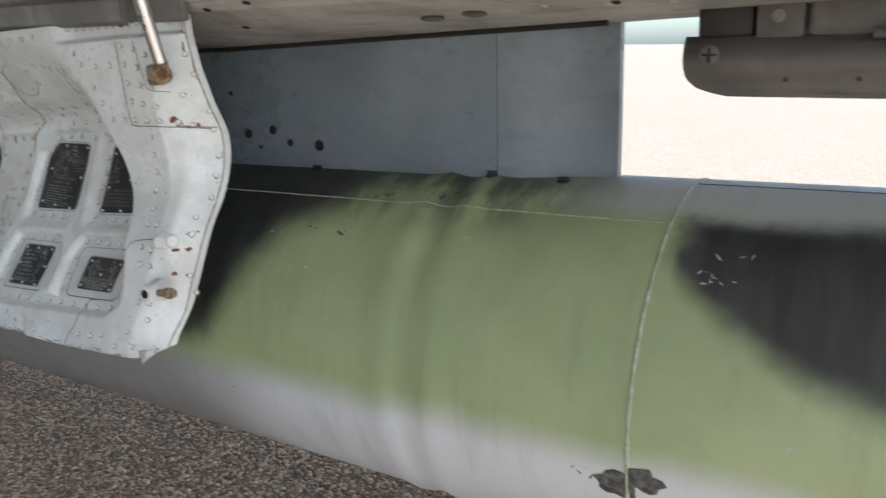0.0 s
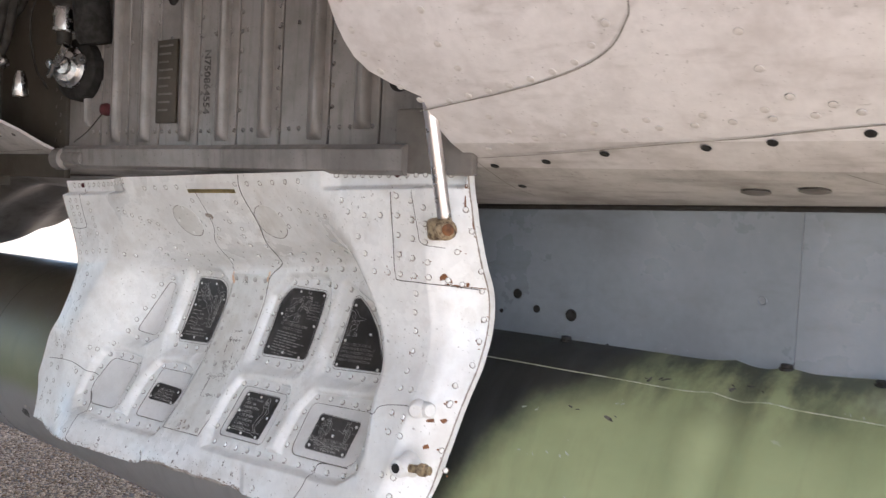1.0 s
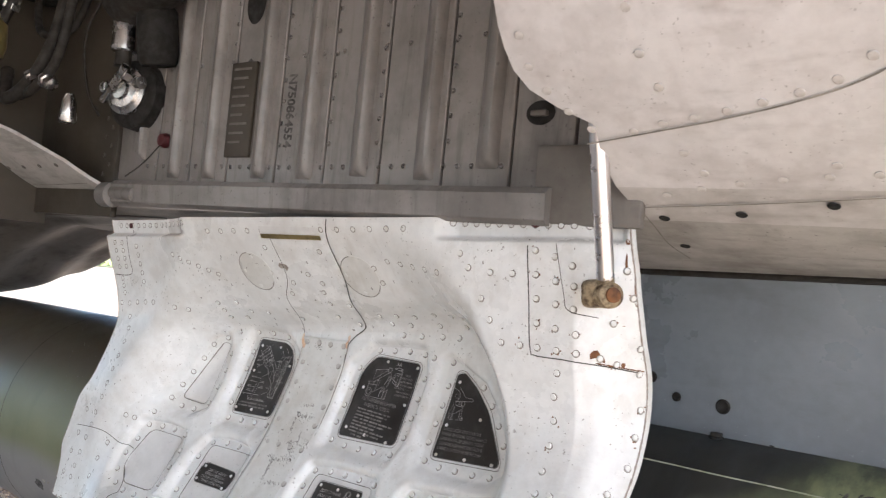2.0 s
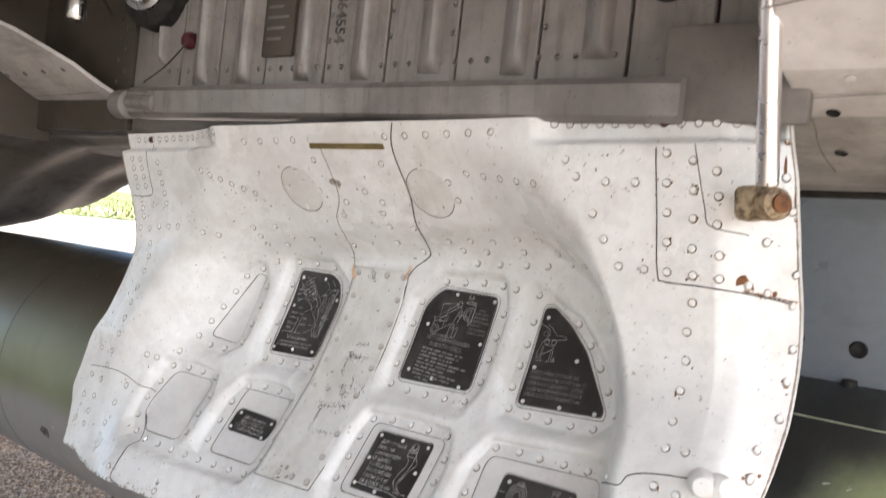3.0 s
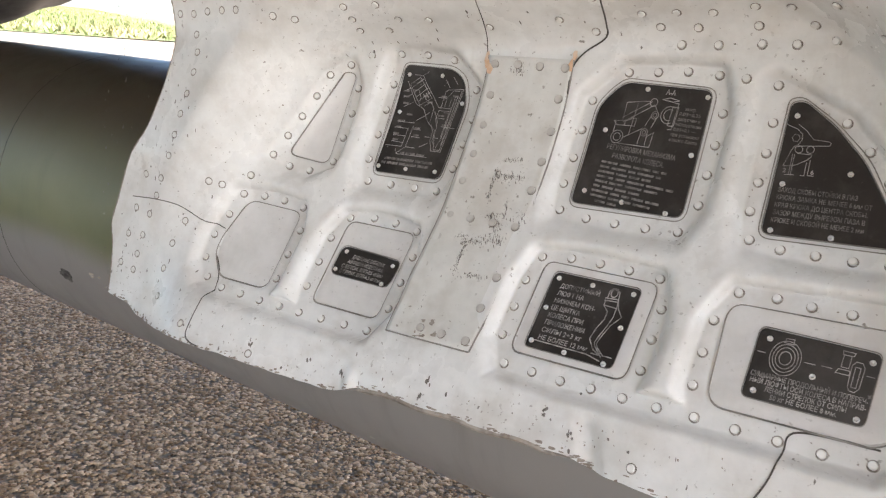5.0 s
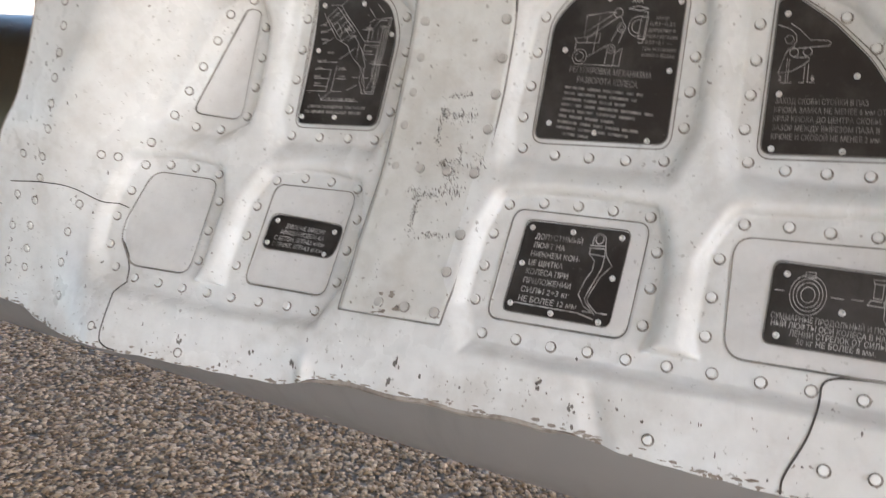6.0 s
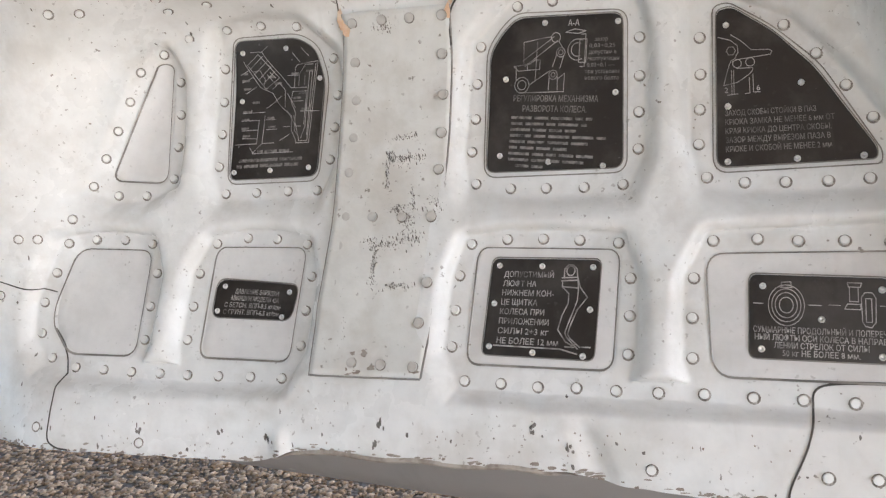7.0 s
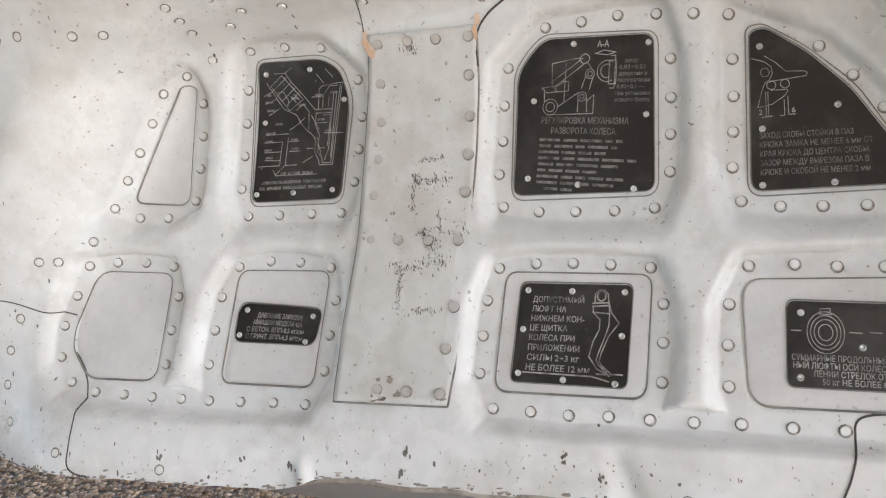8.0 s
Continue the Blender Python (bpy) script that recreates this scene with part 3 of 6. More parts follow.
def tank_marks(name, material, label, places, size, count):
    """Small chips and smears laid on the tank round given places (along, degrees)."""
    V, F = [], []
    for s, d, k in places:
        for _ in range(count):
            cs, cd = s + rngs.normal() * size * 1.6 * k, d + rngs.normal() * 110 * size * k
            r, n = size * k * rngs.uniform(0.15, 0.55), int(rngs.integers(5, 8))
            tilt = rngs.uniform(-1.5, 1.5)
            base = len(V)
            for i in range(n):
                a, w = 2 * math.pi * i / n, r * rngs.uniform(0.5, 1.2)
                du, dv = 1.9 * w * math.cos(a), 0.6 * w * math.sin(a)
                V.append(tuple(tank_point(cs + du * math.cos(tilt) - dv * math.sin(tilt), cd + math.degrees((dv * math.cos(tilt) + du * math.sin(tilt)) / 0.28), 0.0006)))
            F.append(tuple(range(base, base + n)))
    part(name, (V, F), material, tank, label, smooth=False, kind="stuff")


tank_marks("paint_chips", CHIP_PALE, "pale chips in the paint", [(0.71, 45, 1.0), (0.73, 47, 1.0), (0.75, 39, 1.3), (0.72, 48, 0.8), (0.10, 59, 1.0), (0.05, 61, 0.7), (0.13, 71, 0.6), (0.16, 73, 0.5), (0.04, 100, 0.8), (0.19, 92, 0.5), (0.83, 85, 0.9), (0.59, 93, 0.8), (0.03, 47, 0.9), (0.15, 39, 0.9), (0.45, 28, 0.7)], 0.0065, 3)
tank_marks("dark_scuffs", STENCIL, "dark scuffs in the paint", [(-0.03, 106, 0.6), (0.58, 103, 1.0), (0.19, 26, 1.6), (0.30, 24, 1.6), (0.12, 44, 1.4)], 0.007, 4)
for s, d in ((-0.0, 15), (0.34, 14), (0.46, 14), (0.07, 12)):
    p = tank_point(s, d - 4, -0.01)
    part("mount_bolt", turned([(0, 0.010), (0.010, 0.010), (0.012, 0.008), (0.016, 0.008), (0.017, 0.0)], p, (0, 0, 1), 20), RUBBER, tank, "dark adjuster bolt head")

# ---- pylon ----
pyl = thing("pylon", pose(-1.1, MID, 0.80), "flat-sided blue-grey pylon between belly and drop tank", "pylon")


def pylon_body(x0, x1, lift=0.0):
    """A blade with straight sides and a blunt trailing edge, tapering ahead."""
    P = []
    for z in (0.806, 0.809, 0.92, 1.068):
        ring = []
        for x in list(np.linspace(x0, x1, 30)):
            h = 0.046 * (1 - 0.80 * float(smoothstep((x - x1 + 0.19) / 0.19)) if x1 > -0.5 else 1) * float(min(1, max(0.1, (x + 2.05) / 0.35)) ** 0.5) + lift
            ring.append((x, h))
        zz = z + (0.004 if x1 > -0.5 else 0.008) * (1 if z < 0.82 else 0)
        P.append([(x, MID - h, zz) for x, h in ring] + [(x, MID + h, zz) for x, h in ring[::-1]])
    v, f = sheet(P, close=True)
    m = len(P[0])
    return [tuple(p) for p in v], [tuple(q) for q in f] + [tuple(range(m))[::-1], tuple(range(3 * m, 4 * m))]


part("main_body", pylon_body(-1.98, -0.6453), PYLON_GREY, pyl)
part("tail_fairing", pylon_body(-0.6447, -0.462), PYLON_GREY, pyl)
for x, z, r in ((-1.150, 0.872, 0.0070), (-1.092, 0.880, 0.0066), (-1.054, 0.858, 0.0052), (-0.990, 0.855, 0.0080), (-1.122, 0.848, 0.0030), (-1.185, 0.945, 0.0036), (-0.6932, 0.9097, 0.0055)):
    ring = [(x + r * q * math.cos(a), MID - 0.046 - h, z + r * q * math.sin(a)) for q, h in ((1.25, 0.0005), (1.0, 0.002), (0.8, 0.0008)) for a in np.linspace(0, 2 * math.pi, 16, endpoint=False)]
    part("screw", (ring, [(16 * k + i, 16 * k + (i + 1) % 16, 16 * k + 16 + (i + 1) % 16, 16 * k + 16 + i) for k in range(2) for i in range(16)] + [tuple(range(32, 48))]), HOLE if x < -0.8 else PYLON_GREY, pyl)
# black tube added for the shadow line where the pylon meets the belly
part("shadow_strip", tube([tuple(skin_point(x, 0.047, 0.003)[0]) for x in np.linspace(-1.6, -0.47, 40)], 0.0045, 8), RUBBER, pyl, "black strip standing in for the shadow line under the belly")
part("sway_brace_foot", box(-1.02, -0.93, MID - 0.05, MID + 0.05, 0.790, 0.812, 0.006), RUBBER, pyl, "dark sway brace foot")
part("sway_brace_foot", box(-0.56, -0.50, MID - 0.045, MID + 0.045, 0.775, 0.80, 0.006), RUBBER, pyl, "dark sway brace foot")

# ---- hanging flap behind the pylon ----
flap = thing("gear_door", pose(0.2, 1.24, 0.93), "dirty brown-grey curved metal door hanging under the belly", "aircraft door")


def flap_sheet():
    """A curved skin whose front end sweeps back towards its rounded lower corner."""
    P = []
    for k in np.linspace(0, 1, 60) ** 2:
        row = []
        for t in np.linspace(0, 1, 24):
            x0 = -0.337 + 0.012 * t + 0.010 * float(smoothstep((t - 0.55) / 0.35)) + 0.036 * max(0.0, (t - 0.80) / 0.20) ** 2.2
            row.append((x0 + (1.3 - x0) * k, 1.245 - 0.030 * math.sin(t * 2.2) - 0.01 * math.sin(6 * t), 1.001 - 0.071 * t - 0.012 * t * (x0 + 1.6 * k)))
        P.append(row)
    return sheet(P)


fl = part("skin", flap_sheet(), FLAP_GREY, flap)
md = fl.modifiers.new("thickness", "SOLIDIFY")
md.thickness = 0.008
part("hinge_bracket", box(-0.325, -0.255, 1.25, 1.36, 0.975, 1.06, 0.008), BAY_DARK, flap, "dark hinge bracket")
part("hinge_bracket", box(-0.252, -0.195, 1.235, 1.36, 0.985, 1.06, 0.006), FLAP_GREY, flap)
part("stiffener", box(-0.19, 1.3, 1.235, 1.30, 1.003, 1.055, 0.010), CORNER_GREY, flap)
part("stiffener_strip", box(-0.12, 1.3, 1.222, 1.236, 1.000, 1.012, 0.003), FLAP_GREY, flap)
bolt = part("hinge_bolt", turned([(0, 0.012), (0.005, 0.012), (0.006, 0.010), (0.0065, 0.0)], (-0.300, 1.212, 0.985), (0, -1, 0), 18), CORNER_GREY, flap, "cross-slotted bolt head")
part("slot", box(-0.309, -0.291, 1.2040, 1.2062, 0.9837, 0.9863, 0), HOLE, bolt)
part("slot", box(-0.3013, -0.2987, 1.2037, 1.2060, 0.976, 0.994, 0), HOLE, bolt)
part("washer", turned([(0, 0.008), (0.003, 0.008), (0.0035, 0.004), (0.002, 0.0035), (0.002, 0)], (-0.225, 1.236, 1.030), (0, -1, 0), 16), RIB_GREY, flap, "pale washer")
flap_stud = stud_mesh(dome(0.003), BAY_DARK)
for x, z in ((-0.24, 0.968), (-0.21, 0.954), (-0.16, 0.975), (-0.13, 0.955), (0.0, 0.965)):
    stud(flap_stud, (x, 1.2135, z), (0, -1, 0.1), flap)

flap.matrix_basis = pose(0.194, 1.24, 0.9445)

# ---- gear bay ----
bay = thing("gear_bay", pose(-1.5, 1.06, 1.06), "dirty grey ribbed gear bay wall with rivets above the open door", "gear bay")
part("backing_wall", box(-2.9, -0.94, 1.056, 1.09, 1.10, 2.1, 0), SEALANT, bay)
CUTS = [-2.02, -1.905, -1.8155, -1.720, -1.608, -1.505, -1.399, -1.291, -1.187, -1.10, -1.0]
for a, b in zip(CUTS[:-1], CUTS[1:]):
    part("panel", box(a + 0.0018, b - 0.0018, 1.044, 1.060, 1.085, 2.05, 0.0015, 1), RIB_GREY, bay)
for k, x in enumerate((-1.946, -1.853, -1.761, -1.642, -1.540, -1.433, -1.317, -1.218)):
    z0 = (1.143, 1.112, 1.112, 1.113, 1.113, 1.118, 1.114, 1.129)[k]
    w = 1.0 if k else 0.55
    P = []
    for z, q in ((z0, 0.05), (z0 + 0.004, 0.55), (z0 + 0.012, 0.9), (z0 + 0.03, 1.0), (z0 + 0.2, 1.0), (2.0, 1.0)):
        P.append([(x + w * a, 1.0445 - q * h, z) for a, h in ((-0.021, 0.0), (-0.015, 0.005), (-0.008, 0.0105), (-0.001, 0.0140), (0.005, 0.0150), (0.009, 0.0125), (0.012, 0.006), (0.0135, 0.0))])
    part("rib", sheet(P), RIB_GREY, bay)
small = stud_mesh(dome(0.0042, 0.002, 8), RIB_GREY)
dark_stud = stud_mesh(dome(0.0042, 0.002, 8), BAY_DARK)
for z, x0, x1, count in ((1.132, -1.93, -1.20, 34), (1.300, -1.93, -1.16, 20), (1.45, -1.93, -1.1, 20)):
    for x in np.linspace(x0, x1, count):
        stud(small, (x, 1.0442, z + 0.001 * math.sin(9 * x)), (0, -1, 0), bay)
for x in (CUTS[3] - 0.006, CUTS[4] + 0.007, CUTS[5] + 0.007, CUTS[6] - 0.007, CUTS[7] + 0.007):
    for z in np.arange(1.165, 1.47, 0.033):
        stud(small, (x, 1.0442, z), (0, -1, 0), bay)
for x, z in ((-1.685, 1.392), (-1.505, 1.412), (-1.365, 1.416)):
    part("lightening_hole", placed(([(0.022 * math.cos(a), 0.034 * math.sin(a), 0.0) for a in np.linspace(0, 2 * math.pi, 24, endpoint=False)], [tuple(range(24))]), (x, 1.0425, z), (0, -1, 0)), HOLE, bay, "dark oval hole")
part("placard", box(-1.722, -1.664, 1.037, 1.0435, 1.146, 1.297, 0.002), BAY_DARK, bay, "dark data placard")
for k in range(9):
    part("data_line", box(-1.7135, -1.6735 - 0.006 * (k % 3), 1.0360, 1.0369, 1.284 - 0.0145 * k, 1.2875 - 0.0145 * k, 0), CORNER_GREY, bay)
# sill beam along the foot of the wall
beam = [(1.044, 1.106), (1.018, 1.104), (1.010, 1.096), (1.012, 1.066), (1.020, 1.060), (1.046, 1.060)]
part("sill_beam", merged(sheet([[(x, y, z) for y, z in beam] for x in (-1.985, -1.5, -1.16, -1.115)], close=True), ([(-1.985, y, z) for y, z in beam], [tuple(range(6))]), ([(-1.115, y, z) for y, z in beam], [tuple(range(6))[::-1]])), RIB_GREY, bay)
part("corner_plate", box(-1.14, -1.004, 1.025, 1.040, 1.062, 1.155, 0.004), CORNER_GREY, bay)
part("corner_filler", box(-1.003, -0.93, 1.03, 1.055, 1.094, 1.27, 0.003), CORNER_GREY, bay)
# dark filler block added behind the skin's edge to black out a gap
part("gap_filler", box(-1.01, -0.88, 1.062, 1.10, 1.086, 1.28, 0), BAY_DARK, bay)
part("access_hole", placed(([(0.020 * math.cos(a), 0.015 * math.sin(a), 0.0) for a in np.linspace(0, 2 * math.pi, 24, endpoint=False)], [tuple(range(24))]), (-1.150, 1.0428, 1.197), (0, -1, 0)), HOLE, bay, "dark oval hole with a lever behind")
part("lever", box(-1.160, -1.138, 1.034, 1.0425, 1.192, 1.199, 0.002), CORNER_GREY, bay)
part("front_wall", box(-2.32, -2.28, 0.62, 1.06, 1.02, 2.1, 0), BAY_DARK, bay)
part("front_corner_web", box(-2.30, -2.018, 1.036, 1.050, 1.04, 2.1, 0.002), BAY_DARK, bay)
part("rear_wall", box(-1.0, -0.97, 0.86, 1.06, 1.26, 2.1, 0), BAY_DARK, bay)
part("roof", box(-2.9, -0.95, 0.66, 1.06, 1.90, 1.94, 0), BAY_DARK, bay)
for k in range(20):
    stud(dark_stud, (-2.035 - 0.018 * (k % 2), 1.0358, 1.10 + 0.017 * k), (0, -1, 0), bay)
part("hinge_knuckle", turned([(0, 0.018), (0.002, 0.022), (0.03, 0.022), (0.032, 0.018), (0.033, 0)], (-2.015, 1.02, 1.078), (1, 0, 0), 20), RIB_GREY, bay)
part("hinge_knuckle", turned([(0, 0.012), (0.07, 0.012), (0.071, 0)], (-1.985, 1.018, 1.082), (1, -0.05, -0.05), 16), RIB_GREY, bay)
for x, z in ((-1.883, 1.176),):
    part("warning_pin", turned([(0, 0.012), (0.006, 0.013), (0.014, 0.010), (0.017, 0.0)], (x, 1.045, z), (0, -1, 0), 18), RED, bay, "dark red round pin head")
part("pin_wire", tube(bent([(-1.883, 1.034, 1.170), (-1.915, 1.024, 1.135), (-1.945, 1.012, 1.11)]), 0.0012, 6), RUBBER, bay)


def equipment():
    """Fittings, hoses and the capped valve in the front end of the bay."""
    v = thing("charging_valve", pose(-1.965, 0.99, 1.26), "shiny silver capped charging valve in the dark gear bay", "valve")
    part("body", turned([(0, 0.022), (0.012, 0.037), (0.02, 0.041), (0.026, 0.041), (0.028, 0.034), (0.034, 0.030), (0.036, 0.018), (0.042, 0.016), (0.043, 0.0)], (-1.968, 1.03, 1.258), (0.25, -1, 0), 24), STEEL, v)
    part("tommy_bar", tube([(-1.995, 0.985, 1.238), (-1.925, 0.978, 1.292)], 0.0065, 10), STEEL, v)
    part("lug", turned([(0, 0.011), (0.012, 0.011), (0.013, 0)], (-1.92, 1.0, 1.268), (1, 0, 0), 14), STEEL, v)
    part("lug", turned([(0, 0.011), (0.012, 0.011), (0.013, 0)], (-2.005, 1.0, 1.265), (-1, 0, 0), 14), STEEL, v)
    part("housing", turned([(0, 0.058), (0.004, 0.062), (0.03, 0.060), (0.036, 0.050), (0.037, 0.0)], (-1.966, 1.05, 1.255), (0.1, -1, 0), 28), HOLE, v, "black housing behind the valve")
    part("neck", turned([(0, 0.014), (0.03, 0.014), (0.031, 0.0)], (-1.962, 0.995, 1.298), (0, 0, 1), 16), RUBBER, v)
    part("cylinder", turned([(0, 0.018), (0.003, 0.022), (0.055, 0.022), (0.06, 0.019), (0.061, 0)], (-1.962, 0.995, 1.322), (0, 0, 1), 24), STEEL, v, "brushed metal cylinder")
    c = thing("breather_cap", pose(-2.075, 0.97, 1.2), "small dull metal cap hanging in the gear bay", "cap")
    part("cap", turned([(0, 0.014), (0.003, 0.0155), (0.035, 0.013), (0.045, 0.010), (0.052, 0.007), (0.053, 0)], (-2.075, 0.97, 1.198), (0, 0, 1), 18), STEEL, c)
    d = thing("retraction_jack", pose(-1.90, 0.96, 1.40), "dark round hydraulic jack with a brass band", "hydraulic jack")
    part("barrel", turned([(0, 0.05), (0.01, 0.055), (0.16, 0.055), (0.17, 0.045), (0.171, 0)], (-1.975, 1.0, 1.415), (1, -0.15, 0.25), 28), RUBBER, d)
    part("band", turned([(0, 0.056), (0.0, 0.058), (0.02, 0.058), (0.021, 0.055)], (-1.92, 0.992, 1.429), (1, -0.15, 0.25), 28), BRASS, d, "dull brass band")
    part("boot", turned([(0, 0.028), (0.01, 0.034), (0.09, 0.034), (0.11, 0.02), (0.111, 0)], (-1.895, 1.02, 1.30), (0, -0.15, 1), 24), HOLE, d, "black rubber boot")
    h = thing("hose_bundle", pose(-2.15, 0.95, 1.25), "dark oily hoses, wires and couplings in the gear bay", "hoses")
    runs = [[(-2.06, 0.98, 1.9), (-2.07, 0.96, 1.5), (-2.09, 0.95, 1.32), (-2.14, 0.94, 1.26), (-2.21, 0.95, 1.25)],
            [(-2.10, 1.0, 1.9), (-2.12, 0.97, 1.45), (-2.15, 0.95, 1.30), (-2.22, 0.93, 1.24), (-2.27, 0.95, 1.30)],
            [(-2.18, 0.96, 1.8), (-2.20, 0.92, 1.45), (-2.24, 0.90, 1.36), (-2.27, 0.93, 1.5)],
            [(-2.02, 1.01, 1.9), (-2.03, 1.0, 1.5), (-2.07, 0.985, 1.36), (-2.055, 0.99, 1.26), (-2.06, 1.02, 1.22)],
            [(-2.25, 0.99, 1.7), (-2.22, 0.97, 1.42), (-2.16, 0.965, 1.36), (-2.10, 0.98, 1.38), (-2.08, 1.0, 1.48)]]
    for r, w in zip(runs, (0.009, 0.012, 0.010, 0.0025, 0.007)):
        part("hose", tube(bent(r, 10), w, 10), RUBBER, h)
    for p, w in (((-2.12, 0.945, 1.275), (1, 0.1, -0.6)), ((-2.17, 0.945, 1.285), (1, 0.1, -0.8)), ((-2.215, 0.915, 1.40), (0.3, 0.2, 1))):
        part("coupling", turned([(0, 0.013), (0.002, 0.016), (0.012, 0.016), (0.014, 0.013), (0.026, 0.013), (0.027, 0)], p, w, 6), STEEL, h, "metal hose coupling")
    part("elbow", turned([(0, 0.02), (0.02, 0.026), (0.06, 0.026), (0.08, 0.014), (0.081, 0)], (-2.235, 0.90, 1.31), (0.1, -0.1, 1), 18), BRASS, h, "yellowed brass elbow")
    part("junction_block", box(-2.27, -2.19, 0.93, 1.02, 1.44, 1.55, 0.008), RUBBER, h)


equipment()

# ---- the open wheel door ----
DOOR = pose(0, 0, 0.2547, 0, -6.56, 0)               # the door's own axes: u along it, v up it, y away
RECESS = [(0.44, 0.9525), (0.46, 0.9610), (0.48, 0.9692), (0.5, 0.9775), (0.518, 0.9855), (0.533, 0.995), (0.565, 1.021), (0.6, 1.046), (0.65, 1.080), (0.7, 1.105), (0.75, 1.127), (0.79, 1.138), (0.806, 1.137), (0.818, 1.127), (0.832, 1.104), (0.846, 1.083), (0.866, 1.067), (0.90, 1.044), (0.945, 1.012), (0.98, 0.996), (1.02, 0.996)]
REAR = [(0.42, 0.935), (0.48, 0.952), (0.56, 0.970), (0.615, 0.984), (0.65, 1.010), (0.68, 1.023), (0.72, 1.026), (0.79, 1.013), (0.85, 1.012), (0.90, 1.010), (0.98, 1.015)]
FRONT = [(0.44, 0.945), (0.50, 0.963), (0.54, 0.977), (0.60, 0.988), (0.65, 0.995), (0.70, 0.996), (0.76, 1.012), (0.834, 1.034), (0.90, 1.030), (0.945, 1.020), (1.02, 1.010)]
ARC = [(0.42, -1.075), (0.52, -1.070), (0.60, -1.068), (0.64, -1.068), (0.70, -1.080), (0.745, -1.090), (0.794, -1.104), (0.834, -1.118), (0.874, -1.141), (0.913, -1.166), (0.934, -1.203), (0.98, -1.28), (1.02, -1.36)]
FLARE = [(0.44, -1.85), (0.60, -1.84), (0.70, -1.79), (0.80, -1.735), (0.846, -1.705), (0.945, -1.70), (1.02, -1.70)]
BOTTOM = [(-1.965, 0.545), (-1.957, 0.536), (-1.944, 0.5305), (-1.911, 0.5245), (-1.89, 0.5135), (-1.86, 0.510), (-1.80, 0.509), (-1.7536, 0.502), (-1.72, 0.498), (-1.67, 0.4898), (-1.622, 0.4825), (-1.588, 0.4794), (-1.5785, 0.4795), (-1.565, 0.486), (-1.54, 0.487), (-1.50, 0.4845), (-1.44, 0.479), (-1.39, 0.475), (-1.345, 0.4705), (-1.334, 0.471), (-1.322, 0.4655), (-1.31, 0.4628), (-1.276, 0.4590), (-1.218, 0.4530), (-1.177, 0.4490), (-1.084, 0.4385), (-1.035, 0.4335), (-0.995, 0.4440), (-0.93, 0.475)]
LEFT = [(0.52, -1.950), (0.54, -1.957), (0.56, -1.951), (0.60, -1.938), (0.65, -1.918), (0.69, -1.894), (0.745, -1.877), (0.80, -1.868), (0.85, -1.871), (0.906, -1.881), (0.954, -1.888), (1.02, -1.895)]
RIGHT = [(0.43, -1.000), (0.4656, -0.9925), (0.4956, -0.9763), (0.5518, -0.9566), (0.60, -0.9385), (0.64, -0.9310), (0.70, -0.9275), (0.75, -0.9260), (0.7935, -0.9235), (0.836, -0.9208), (0.885, -0.9190), (0.926, -0.9235), (0.96, -0.926)]
CURL = [(0.43, 0.025), (0.50, 0.045), (0.56, 0.050), (0.66, 0.045), (0.72, 0.060), (0.757, 0.068), (0.80, 0.050), (0.86, 0.030), (0.94, 0.036)]


def soft(q, table, w=0.012):
    """A table read with its corners rounded."""
    return sum(along(q + k * w, table) * g for k, g in ((-2, 0.1), (-1, 0.2), (0, 0.4), (1, 0.2), (2, 0.1)))


def top_v(u):
    return 0.929 + 0.0735 * (-0.90 - u)


def inside(u, v, poly, r):
    """Signed distance to a convex outline with rounded corners; below zero inside."""
    total, best = 0.0, -9.0
    area = sum(poly[i][0] * poly[(i + 1) % len(poly)][1] - poly[(i + 1) % len(poly)][0] * poly[i][1] for i in range(len(poly)))
    for i, (a, b) in enumerate(poly):
        c, d = poly[(i + 1) % len(poly)]
        n = np.array((d - b, a - c)) / math.hypot(c - a, d - b) * (1 if area > 0 else -1)
        q = (u - a) * n[0] + (v - b) * n[1] + r
        total = total + np.maximum(q, 0) ** 2
        best = np.maximum(best, q)
    return np.where(total > 0, np.sqrt(total), best) - r


def gap(u, v, poly):
    """Distance to a convex outline; below zero inside."""
    best, deep = 9.0, -9.0
    for (a, b), (c, d) in zip(poly, poly[1:] + poly[:1]):
        k = math.hypot(c - a, d - b)
        w = ((c - a) / k, (d - b) / k)
        t = np.clip((u - a) * w[0] + (v - b) * w[1], 0, k)
        best = np.minimum(best, np.hypot(u - a - t * w[0], v - b - t * w[1]))
        deep = np.maximum(deep, (u - a) * w[1] - (v - b) * w[0])
    return np.where(deep > 0, best, -best)


